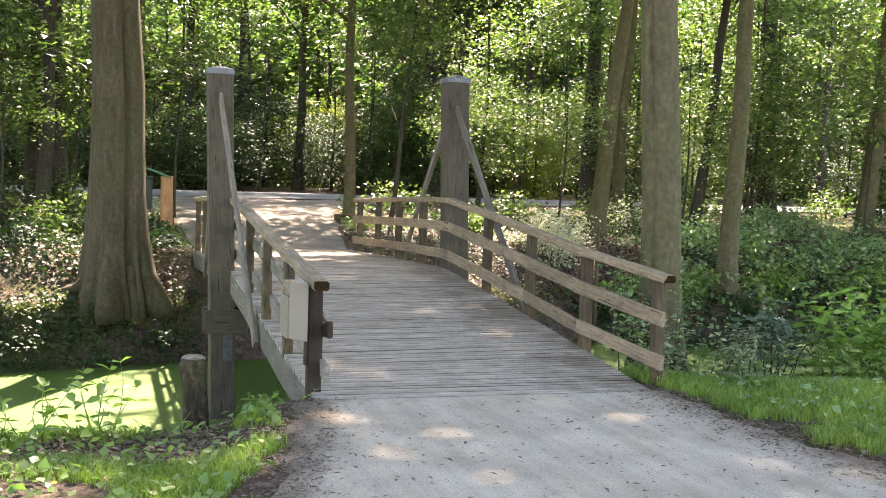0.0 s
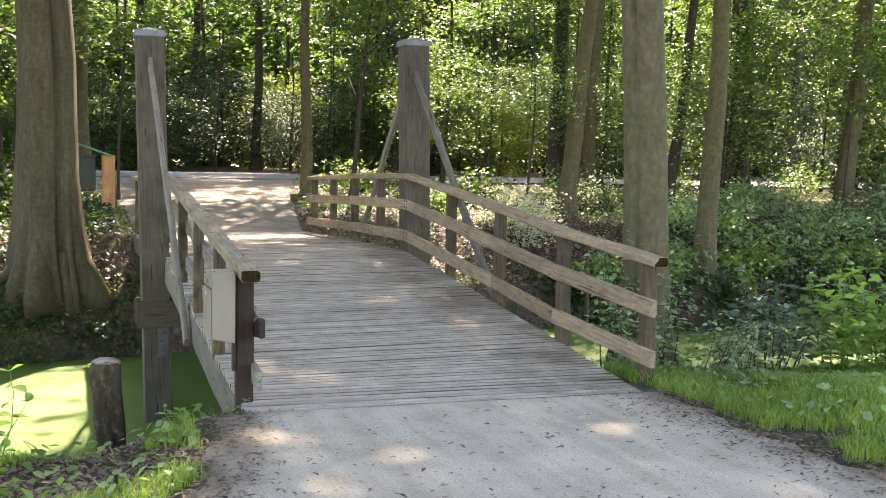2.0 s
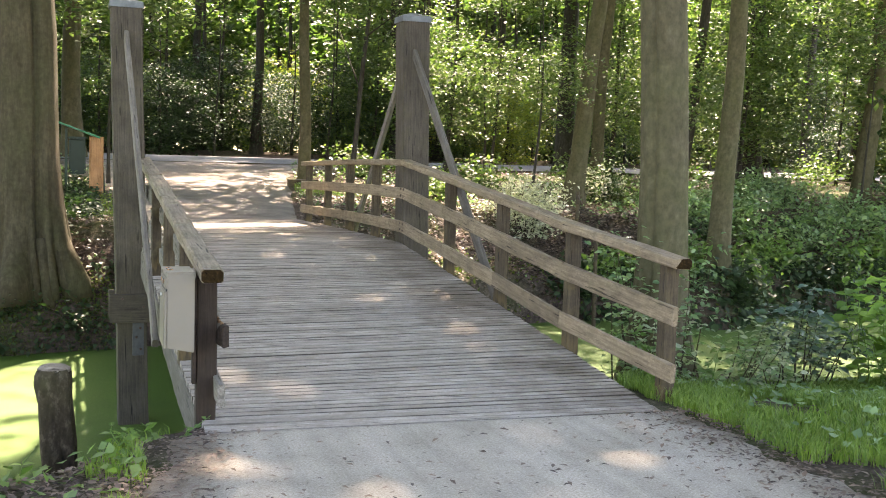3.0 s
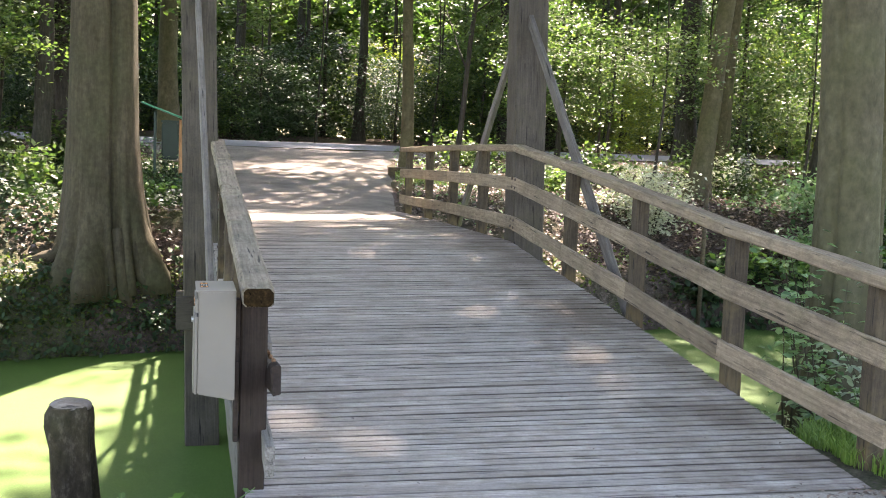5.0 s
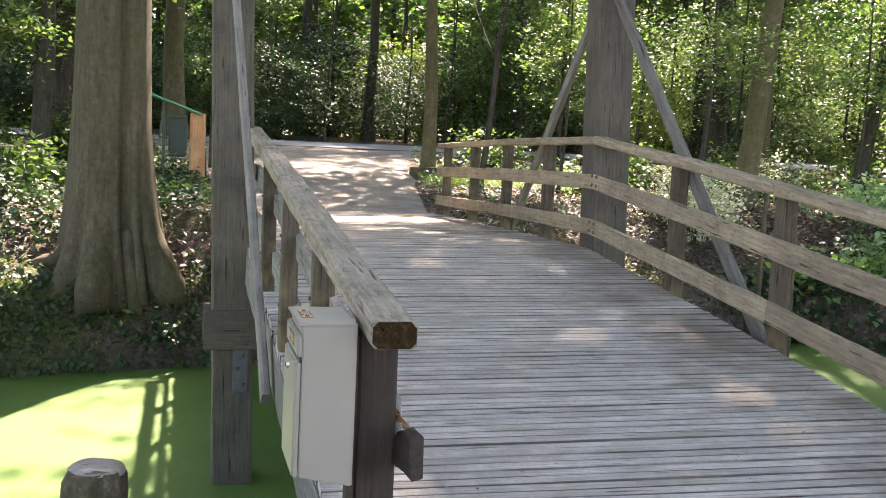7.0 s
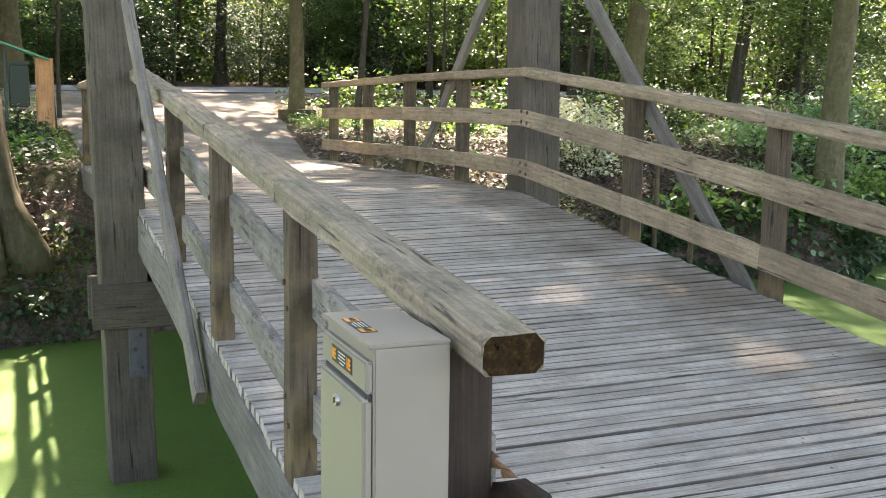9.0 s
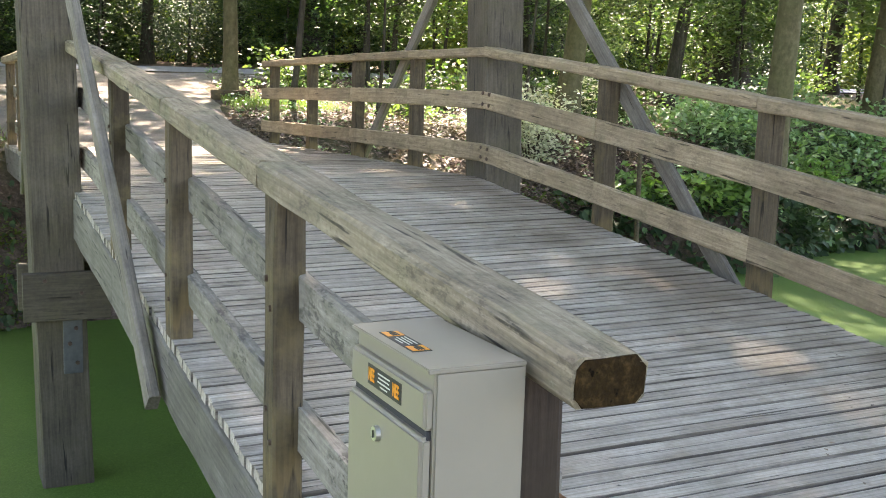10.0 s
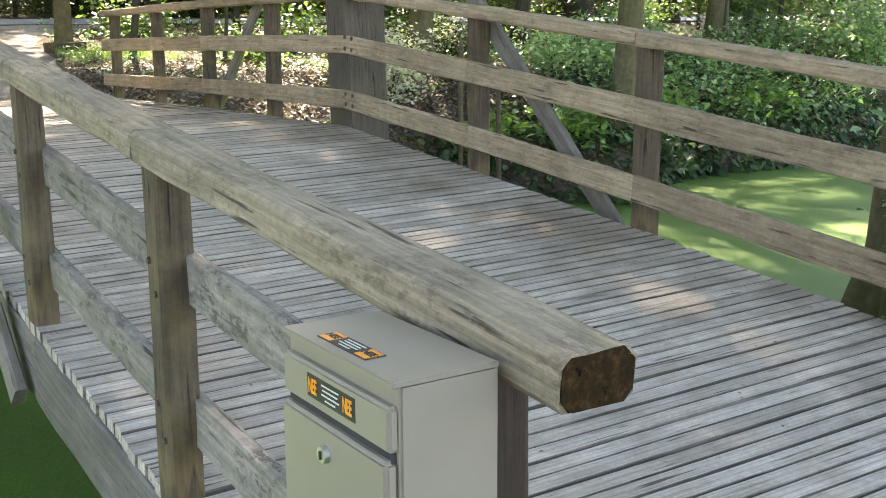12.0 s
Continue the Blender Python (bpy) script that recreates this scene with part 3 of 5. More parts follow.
# two tall posts with sheet caps, struts and brackets; both lean a little
LEAN = -0.0235
for px, cy, zt, side in ((-0.155, 6.26, 3.13, -1), (3.058, 6.27, 3.20, 1)):
    foot, tx = px - LEAN * 2.65, px + LEAN * (zt - 0.55)
    cx = px - LEAN * 0.7
    timber("tall_post", (foot, cy, -2.1), (tx, cy, zt), 0.32, 0.32, M_tall, bridge, "tall square grey oak post", up=(0, 1, 0), bev=0.012)
    bm = bmesh.new()
    h0 = zt + 0.002
    rings = [[bm.verts.new((tx + sx * r, cy + sy * r, h0 + dz)) for sx, sy in ((-1, -1), (1, -1), (1, 1), (-1, 1))]
             for r, dz in ((0.174, -0.05), (0.172, 0.012), (0.160, 0.020), (0.03, 0.062))]
    for r0, r1 in zip(rings, rings[1:]):
        for i in range(4):
            bm.faces.new((r0[i], r0[(i + 1) % 4], r1[(i + 1) % 4], r1[i]))
    bm.faces.new(rings[-1])
    bm.faces.new(rings[0][::-1])
    part("post_cap", bm, M_zinc, bridge, "dull zinc cap")
    zf = zl if side < 0 else zr
    sx = -0.165 if side < 0 else 3.03
    for yb, yt in ((3.22, cy - 0.15), (cy + (cy - 3.22), cy + 0.15)):
        timber("strut", (sx + (0.07 if side < 0 else 0.03), yb, zf(yb) - 0.29), (sx + LEAN * 2.2, yt, 2.80), 0.05, 0.11, M_strut, bridge, "silvery diagonal strut", bev=0.01)
    timber("bracket", (cx - 0.23, cy - 0.20, -0.12), (cx + 0.30, cy - 0.20, -0.12), 0.075, 0.31, M_tall, bridge, "grey cross timber bolted to the post")
    timber("bracket", (cx - 0.23, cy + 0.20, -0.12), (cx + 0.30, cy + 0.20, -0.12), 0.075, 0.31, M_tall, bridge)
    part("plate", box_mesh(0.12, 0.014, 0.36, 0.003, 1), M_steel, bridge, "galvanised bolted plate", Matrix.Translation((cx + 0.07, cy - 0.168, -0.46)))
    for dx, dz in ((0.09, -0.34), (0.05, -0.44), (0.095, -0.57)):
        bolt((cx + dx, cy - 0.18, dz), (0, -1, 0), bridge, 0.016)
    for dx in (-0.1, 0.12):
        bolt((cx + dx, cy - 0.243, -0.05 - dx * 0.4), (0, -1, 0), bridge, 0.016)
for y in (6.0, 6.1):
    for dz in (0.56, 0.64, 0.17, 0.24):
        bolt((xr(y) - 0.108, y, zr(y) + dz), (-1, 0, 0), bridge, 0.016)

# the broken middle rail: a loose stub on the end post, torn at its top edge
bm = timber_mesh(0.20, 0.040, 0.125, 41, 0.009, 0.005, 8)
for vv in bm.verts:
    if vv.co.x < -0.05 and vv.co.z > 0:
        vv.co.z -= 0.022 + rnd.uniform(0, 0.012)
part("rail_stub", bm, M_near, bridge, "broken brown end of the middle rail", along((0.062, 0.335, 0.535), (0.054 + 0.016, 0.135, 0.548)))
for k, (dx, dy, dz, ln) in enumerate(((0.0, 0.0, 0.012, 0.10), (0.012, -0.03, 0.002, 0.07), (-0.010, 0.02, 0.03, 0.06))):
    bm = bmesh.new()
    tip = bm.verts.new((dx + rnd.uniform(-0.004, 0.004), dy - ln * 0.5, dz + 0.012))
    base = [bm.verts.new((dx + 0.012 * math.cos(a), dy + ln * 0.5, dz + 0.014 * math.sin(a))) for a in (0.3, 1.6, 2.9, 4.2, 5.4)]
    for i in range(5):
        bm.faces.new((base[i], base[(i + 1) % 5], tip))
    bm.faces.new(base[::-1])
    bmesh.ops.recalc_face_normals(bm, faces=bm.faces)
    part("splinter", bm, M_fresh, bridge, "reddish torn wood", Matrix.Translation((0.060, 0.315, 0.592)))


# ---- letterbox on the near railing post ----
box = thing("letterbox", (-0.18, 0.40, 0.46), "grey-beige metal letterbox with orange stickers, fixed to a railing post", "letterbox")
X0, X1, Y0, Y1, ZT, ZB = -0.262, -0.097, 0.215, 0.530, 0.912, 0.455
bm = bmesh.new()
low = [bm.verts.new(c) for c in ((X0 + 0.012, Y0, ZB + 0.02), (X1, Y0, ZB - 0.01), (X1, Y1, ZB - 0.01), (X0 + 0.012, Y1, ZB + 0.02))]
top = [bm.verts.new(c) for c in ((X0 + 0.012, Y0, ZT - 0.005), (X1, Y0, ZT - 0.005), (X1, Y1, ZT - 0.005), (X0 + 0.012, Y1, ZT - 0.005))]
bm.faces.new(low[::-1])
bm.faces.new(top)
for i in range(4):
    bm.faces.new((low[i], low[(i + 1) % 4], top[(i + 1) % 4], top[i]))
bmesh.ops.bevel(bm, geom=bm.edges[:], offset=0.004, segments=2, affect='EDGES')
part("body", bm, M_box, box)
part("lid", box_mesh(X1 - X0, Y1 - Y0 + 0.001, 0.008, 0.002, 2), M_box, box, "", Matrix.Translation(((X0 + X1) / 2, (Y0 + Y1) / 2, ZT - 0.004)))
head = part("flap", box_mesh(0.018, Y1 - Y0 - 0.012, 0.062, 0.005, 3), M_box, box, "", Matrix.Translation((X0 + 0.007, (Y0 + Y1) / 2, ZT - 0.065)))
part("slot", box_mesh(0.012, Y1 - Y0 - 0.02, 0.016, 0.002, 1), M_seam, box, "black letter slot", Matrix.Translation((X0 + 0.011, (Y0 + Y1) / 2, ZT - 0.105)))
door = part("door", box_mesh(0.022, Y1 - Y0 - 0.014, 0.333, 0.006, 3), M_box, box, "", Matrix.Translation((X0 + 0.004, (Y0 + Y1) / 2, ZT - 0.273)))
bm = bmesh.new()
bmesh.ops.create_cone(bm, cap_ends=True, segments=20, radius1=0.013, radius2=0.012, depth=0.010)
lock = part("lock", bm, M_chrome, door, "round chrome lock", Matrix.Translation((X0 - 0.010, 0.385, ZT - 0.148)) @ pose(0, 0, 0, 0, -90, 0))
part("keyhole", box_mesh(0.004, 0.003, 0.012, 0, 1), M_black, lock, "", Matrix.Translation((X0 - 0.0155, 0.385, ZT - 0.148)))


def lettering(word, size, mat, parent, m):
    cu = bpy.data.curves.new("lettering", 'FONT')
    cu.body = word
    cu.size = size
    cu.align_x, cu.align_y = 'CENTER', 'CENTER'
    cu.extrude = 0.0004
    cu.offset = size * 0.028
    cu.materials.append(mat)
    ob = new("lettering", cu)
    return place(ob, parent, m)


def sticker(m, parent, label, fields):
    """Black strip with the word NEE at each end: orange letters, or black ones on orange fields."""
    base = part("sticker", box_mesh(0.138, 0.034, 0.0008, 0), M_black, parent, label, m)
    for sx in (-1, 1):
        at = m @ Matrix.Translation((sx * 0.0505, 0, 0.0010))
        if fields:
            part("orange_field", box_mesh(0.030, 0.029, 0.0008, 0), M_orange, base, "", at)
        lettering("NEE", 0.0165 if fields else 0.030, M_black if fields else M_orange, base,
                  at @ Matrix.Translation((0, 0, 0.0008)) @ Matrix.Diagonal((1.0 if fields else 0.47, 1, 1, 1)))
    for k, ln in enumerate((0.05, 0.044, 0.052, 0.03)):
        part("text_line", box_mesh(ln, 0.0022, 0.0006, 0), M_white, base, "", m @ Matrix.Translation((0, 0.010 - k * 0.0068, 0.0010)))
    return base


face = Matrix(((0, 0, -1, 0), (-1, 0, 0, 0), (0, 1, 0, 0), (0, 0, 0, 1)))
sticker(Matrix.Translation((X0 - 0.0025, 0.375, ZT - 0.063)) @ face, head, "black sticker with orange letters on the flap", False)
flat = Matrix(((0, 1, 0, 0), (-1, 0, 0, 0), (0, 0, 1, 0), (0, 0, 0, 1)))
sticker(Matrix.Translation((X0 + 0.036, 0.385, ZT + 0.0006)) @ flat, box, "orange and black sticker on the lid", True)
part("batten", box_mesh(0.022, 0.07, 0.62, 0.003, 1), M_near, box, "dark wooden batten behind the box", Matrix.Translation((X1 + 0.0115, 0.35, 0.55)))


# ---- mooring pile in the water ----
pile = new("mooring_pile")
pile.matrix_basis = Matrix.Translation((-0.87, 1.50, -1.6))
tagged(pile, "old round timber pile with cracked top standing in duckweed", "pile")
bm = bmesh.new()
tube_mesh(bm, [(-0.79, 1.51, -1.9), (-0.80, 1.51, -1.3), (-0.815, 1.50, -0.8), (-0.84, 1.50, -0.4), (-0.86, 1.49, -0.08), (-0.872, 1.49, 0.04), (-0.872, 1.49, 0.10), (-0.872, 1.49, 0.135)], [0.118, 0.124, 0.112, 0.122, 0.108, 0.120, 0.116, 0.098], 32, 0.42)
part("trunk", bm, M_pile, pile, "brown flaking bark")
bm = bmesh.new()
bmesh.ops.create_uvsphere(bm, u_segments=20, v_segments=10, radius=1.0)
for vv in bm.verts:
    wob = 1 + 0.10 * noise.noise(vv.co * 2.3)
    vv.co = Vector((vv.co.x * 0.108 * wob, vv.co.y * 0.108 * wob, vv.co.z * 0.036 + 0.006 * noise.noise(vv.co * 6)))
for f_ in bm.faces:
    f_.smooth = True
part("cut_end", bm, M_strut, pile, "grey cracked cut end", Matrix.Translation((-0.872, 1.49, 0.128)))


# ---- trees ----
def spray_points(n_clusters, per, rx, rz, z0, seed, hollow=0.3, spread=0.45):
    """Leaf places in flat sprays through an uneven crown."""
    g = np.random.default_rng(seed)
    u = g.normal(size=(n_clusters, 3))
    u /= np.linalg.norm(u, axis=1, keepdims=True)
    rad = g.uniform(hollow, 1.0, n_clusters) ** 0.6
    c = u * rad[:, None] * np.array([rx, rx, rz])
    c[:, 2] += z0
    c += g.normal(0, 0.25, c.shape)
    sz = g.uniform(0.5, 1.25, n_clusters)
    p = np.repeat(c, per, axis=0)
    off = g.normal(size=p.shape) * np.array([spread, spread, 0.13]) * np.repeat(sz, per)[:, None]
    off[:, 2] -= 0.18 * (off[:, 0] ** 2 + off[:, 1] ** 2)
    return p + off


CROWNS = []
for k, (nc, per, rx, rz, z0, mat, size) in enumerate((
        (190, 40, 3.0, 4.0, 6.0, M_leaf, 0.2), (170, 42, 2.6, 3.6, 4.6, M_leaf2, 0.19),
        (540, 42, 3.6, 2.6, 9.2, M_leaf, 0.198), (190, 42, 2.2, 2.0, 2.6, M_leafd, 0.14), (210, 42, 2.0, 2.4, 2.9, M_leaf2, 0.13),
        (170, 24, 2.8, 3.8, 4.2, M_leaf2, 0.33), (170, 24, 3.2, 4.4, 5.0, M_leaf, 0.36), (42, 46, 1.5, 0.9, 4.2, M_leaf2, 0.13), (230, 40, 2.1, 2.4, 2.9, M_hazel_sun, 0.15))):
    pts = spray_points(nc, per, rx, rz, z0, 100 + k)
    CROWNS.append(leaf_mesh("crown", pts, rng.uniform(0.7, 1.25, len(pts)) * size, mat, 0.45, 0.62))


def trunk_bm(base, height, r, lean=(0, 0), bend=0.0, seg=16, flare=0.5, roots=0, limbs=5, limb_from=0.5, seed=1, groove=None):
    g = random.Random(seed)
    bm = bmesh.new()
    pts, rad = [], []
    n = 16
    for i in range(n + 1):
        f = (i / n) ** 1.5
        z = height * f
        px = base[0] + lean[0] * z + bend * math.sin(f * 3.1) + 0.03 * math.sin(z * 1.3 + seed)
        py = base[1] + lean[1] * z + bend * 0.5 * math.cos(f * 2.5)
        pts.append((px, py, base[2] - 0.25 + z))
        rad.append(r * (1 - 0.72 * f) * (1 + flare * math.exp(-max(0, z - 0.25) / (0.35 + r * 0.6))))
    lob = None
    if roots:
        ph = [g.uniform(0, 6.28) for _ in range(3)]

        def lob(a, z):
            near = math.exp(-max(0, z - base[2]) / 0.42)
            w = a + 0.32 * math.sin(2 * a + ph[2]) + 0.15 * math.sin(3 * a + ph[1])
            v = 1 + near * (0.40 * abs(math.sin(w * roots / 2 + ph[0])) ** 0.6 * (1 + 0.35 * math.sin(a * 4 + ph[2])) + 0.12 * math.sin(a * 3 + ph[1]) - 0.22)
            if groove is not None:
                d = math.atan2(math.sin(a - groove), math.cos(a - groove))
                v *= 1 - 0.20 * math.exp(-(d / 0.11) ** 2) * (1 + 0.45 * math.sin(z * 1.9 + 1)) + 0.05 * math.exp(-((d - 0.5) / 0.3) ** 2)
            return v
    tube_mesh(bm, pts, rad, seg, 0.08, lob)
    for k in range(limbs):
        f = limb_from + (1 - limb_from) * (k + 0.3) / limbs * 0.9
        i = min(n - 1, int(n * f ** (1 / 1.5)))
        p = Vector(pts[i])
        a = g.uniform(0, 6.28)
        ln = height * (0.16 + 0.16 * (1 - f)) * g.uniform(0.7, 1.2)
        d = Vector((math.cos(a), math.sin(a), g.uniform(0.35, 0.9))).normalized()
        q = [p + d * ln * s + Vector((0, 0, 0.12 * ln * s * s)) for s in (0, 0.35, 0.7, 1.0)]
        tube_mesh(bm, q, [rad[i] * 0.5, rad[i] * 0.34, rad[i] * 0.2, rad[i] * 0.06], 7)
    return bm


def tree(name, x, y, r, height, bark_mat, crown=0, crown_scale=(1, 1, 1), crown_z=0.0, lean=(0, 0), bend=0.0, label="", group="", flare=0.5,
         roots=0, seg=14, limbs=5, limb_from=0.5, seed=1, z=None, groove=None, crown_off=(0, 0)):
    zb = ground_z(x, y) if z is None else z
    t = thing(name, (x, y, zb), label, "tree", group)
    part("trunk", trunk_bm((x, y, zb), height, r, lean, bend, seg, flare, roots, limbs, limb_from, seed, groove), bark_mat, t)
    if crown is not None:
        m = Matrix.Translation((x + lean[0] * height * 0.7 + crown_off[0], y + lean[1] * height * 0.7 + crown_off[1], zb + crown_z)) @ pose(0, 0, 0, 0, 0, (seed * 77) % 360) @ Matrix.Diagonal((*crown_scale, 1))
        part("crown", CROWNS[crown], None, t, "", m)
    return t


# the trees beside the bridge; unseen crowns are sized and shifted to shape sun
old_tree = tree("beech_tree", -1.34, 11.5, 0.525, 17, M_barkb, 2, (1.5, 1.5, 1.5), 0, (-0.025, 0.0), 0.0, "massive old tree with brown bark, fused double trunk and spreading roots",
     flare=0.5, roots=8, seg=160, limbs=6, limb_from=0.62, seed=3, z=-0.44, groove=2.25, crown_off=(-3.5, -2.5))
for k, (ang, ln) in enumerate(((-150, 0.5), (-118, 0.28), (-96, 0.22), (-70, 0.28), (-42, 0.4), (-14, 0.45), (178, 0.7))):
    a = radians(ang)
    c0 = Vector((-1.32 + 0.42 * math.cos(a), 11.5 + 0.42 * math.sin(a), 0.22))
    ends = [c0]
    for f in (0.3, 0.6, 1.0):
        x, y = -1.32 + (0.52 + ln * f * 0.75) * math.cos(a + 0.12 * f), 11.5 + (0.52 + ln * f * 0.75) * math.sin(a + 0.12 * f)
        ends.append(Vector((x, y, max(ground_z(x, y), -0.72) + 0.10 * (1 - f) - 0.03)))
    bm = bmesh.new()
    tube_mesh(bm, ends, [0.13, 0.13, 0.095, 0.035], 12, 0.2)
    part("root", bm, M_barkb, old_tree, "thick surface root")
tree("beech_tree", 4.18, 2.35, 0.232, 17, M_bark, 2, (1.6, 1.6, 1.4), 1.5, (-0.035, 0.0), 0.0, "smooth olive-grey beech trunk of two fused stems beside the railing", flare=0.45, roots=5, seg=72, groove=0.95, limb_from=0.65, seed=5)
# crown above the view, pulled off its trunk to shade the deck
tree("beech_tree", 9.95, 16.5, 0.21, 17, M_bark, 2, (1.6, 1.6, 1.3), 1, (0.10, 0.0), 0.1, "smooth leaning beech trunk on the far bank", flare=0.3, roots=4, seg=24, limb_from=0.6, seed=6, crown_off=(-4.0, -4.2))
tree("beech_tree", 12.24, 20.0, 0.17, 16, M_bark, 0, (1.1, 1.1, 1.2), 4, (0.05, 0.0), 0.0, "slim grey beech trunk in the wood", "forest trunks", seg=18, seed=7)
tree("beech_tree", 10.90, 11.9, 0.21, 17, M_bark, 2, (0.8, 0.8, 1.0), 1, (0.035, 0.0), 0.0, "upright pale beech trunk with ivy round its foot", flare=0.35, roots=4, seg=24, limb_from=0.6, seed=9)
tree("beech_tree", 18.26, 17.0, 0.25, 17, M_bark, 2, (0.8, 0.8, 1.0), 1, (0.09, 0.0), 0.0, "leaning pale beech trunk among low shrubs", flare=0.3, roots=4, seg=24, limb_from=0.6, seed=10)
# paler bark paints the light on this trunk; unseen crown shifted to shade path
tree("oak_tree", 4.55, 20.0, 0.145, 15, M_bark, 0, (1.3, 1.3, 1.0), 4.0, (-0.02, 0.0), 0.05, "slender brown trunk where the path meets the road", flare=0.25, seg=18, limb_from=0.35, seed=12, crown_off=(0.3, 2.6))
tree("young_tree", 5.12, 18.0, 0.065, 9, M_barkd, 4, (0.8, 0.8, 1.0), 3.2, (0.075, 0.0), 0.12, "thin curved sapling with light leaves", flare=0.2, seg=12, limb_from=0.3, seed=13)
tree("beech_tree", -0.74, 25.0, 0.27, 16, M_bark, 0, (0.9, 0.9, 1.0), 6, (0.0, 0.0), 0.0, "grey-green trunk beside the road", "forest trunks", seg=18, seed=14)

# added tree; its crown above the view shades the left bank
tree("beech_tree", -3.3, 20.8, 0.16, 17, M_barkd, 2, (0.45, 0.45, 0.9), 1.5, (0.0, 0.0), 0.05, "slim dark trunk added so its high crown shades the left bank", "forest trunks", seg=14, limb_from=0.65, seed=15, crown_off=(0.4, -0.6))
# dark trunks and foliage behind
for k, (x, y, r, ln) in enumerate((
        (13.81, 25.2, 0.30, -0.01), (11.16, 34.5, 0.30, -0.05), (12.17, 36, 0.22, 0.02),
        (13.37, 36, 0.25, 0.03), (12.59, 38, 0.22, 0.0), (18.62, 36, 0.28, 0.01),
        (21.59, 38, 0.26, 0.02), (20.33, 25.4, 0.26, 0.01), (19.81, 24, 0.30, -0.02),
        (14.22, 19, 0.16, 0.10), (-2.91, 17, 0.16, 0.02), (-2.63, 19, 0.22, -0.04),
        (-3.41, 22, 0.2, 0.02), (-5.37, 25.6, 0.2, 0.0), (-0.00, 19, 0.035, 0.02),
        (23.84, 24, 0.24, 0.04), (17.29, 40, 0.14, 0.02), (29.14, 34, 0.2, 0.03))):
    tree("oak_tree", x, y, r, 15, M_barkd, (7 if k == 14 else 0 if k % 2 else 1), ((0.75, 0.75, 0.8) if k in (0, 7, 8, 9, 10, 11, 12, 13, 15) else (1.25, 1.25, 1.0)), (0.0 if k == 14 else 4.6 + (k % 3) * 1.5), (ln, 0), 0.08, "dark trunk with sunlit leaves in the wood behind", "forest trunks", seg=12, limbs=4, limb_from=0.6, seed=20 + k)

# thin stems among the foliage
g = random.Random(15)
for k in range(15):
    x, y = g.uniform(-7, 26), g.choice((g.uniform(34.3, 41), g.uniform(21.5, 24)))
    if y < 30 and -2 < x < 8:
        x += 10
    tree("sapling", x, y, g.uniform(0.03, 0.065), g.uniform(8, 11), M_barkd, None, lean=(g.uniform(-0.05, 0.05), 0), bend=g.uniform(-0.1, 0.1), label="thin dark stem in the undergrowth", group="saplings", flare=0.2, seg=7, limbs=2, limb_from=0.6, seed=300 + k)
for k, (x, y, z, cs) in enumerate(((8.6, 15.6, 0.0, 0.7), (12.2, 16.2, -0.6, 0.8), (6.4, 17.0, 0.2, 0.7), (-3.6, 14.6, -0.6, 0.8), (15.2, 18.0, -0.2, 0.9), (17.5, 16.0, 0.4, 0.9))):
    tree("young_tree", x, y, 0.035, 5, M_barkd, 7, (cs, cs, cs), z, (0.02, 0), 0.08, "young beech with flat sprays of light leaves", "saplings", seg=7, limbs=3, limb_from=0.4, seed=350 + k)
g = random.Random(5)
count = 0
for row, (y, step_x, kinds, hs, sc) in enumerate(((35.4, 3.4, (4, 3, 3, 4), 5, 0.75), (38.5, 3.8, (3, 4, 1, 3), 6, 1.0), (43, 3.6, (5, 4, 5, 6), 9, 0.9), (50, 3.6, (5, 6, 5, 5), 11, 1.15), (62, 4.2, (6, 5, 6, 6), 14, 1.6), (80, 4.8, (6, 6, 5, 6), 18, 2.3))):
    x = -14 - row * 3
    while x < 40 + row * 8:
        xx, yy = x + g.uniform(-1.0, 1.0), y + g.uniform(-1.2, 1.2)
        s = g.uniform(0.8, 1.2) * sc
        kk = kinds[count % 4]
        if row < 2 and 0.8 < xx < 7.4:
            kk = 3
        # some crowns right of the path get the leaves with painted sunlight
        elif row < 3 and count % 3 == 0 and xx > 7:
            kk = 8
        if row < 2:
            nm, lb = "understorey_tree", "dense leafy undergrowth along the road"
        else:
            nm, lb = "forest_tree", "leafy forest tree with sunlit crown"
        low = {0: -2.2, 1: -1.2, 3: -0.7, 4: -0.7, 5: -0.8, 6: -1.0, 8: -0.7}[kk] * s
        tree(nm, xx, max(yy, 34.4), 0.06 + 0.04 * row, hs, M_barkd, kk, (s, s, s * g.uniform(0.9, 1.2)), low, (g.uniform(-.03, .03), 0), 0.05, lb, "forest edge", seg=8, limbs=3, seed=60 + count)
        count += 1
        x += step_x
# added trees whose high overhanging crowns shade the road and path
for k, (x, y) in enumerate(((-4, 36), (1.5, 35.8), (6.0, 36.4))):
    tree("forest_tree", x, y, 0.2, 15, M_barkd, 0, (1.35, 1.35, 1.1), 5.0, (0.01, 0), 0.05, "tall leafy tree added to shade the road", "forest edge", seg=10, limbs=5, limb_from=0.4, seed=240 + k, crown_off=(0, -3.2))
# trees added beyond the road as a closed canopy above view, shading the wood
g = random.Random(23)
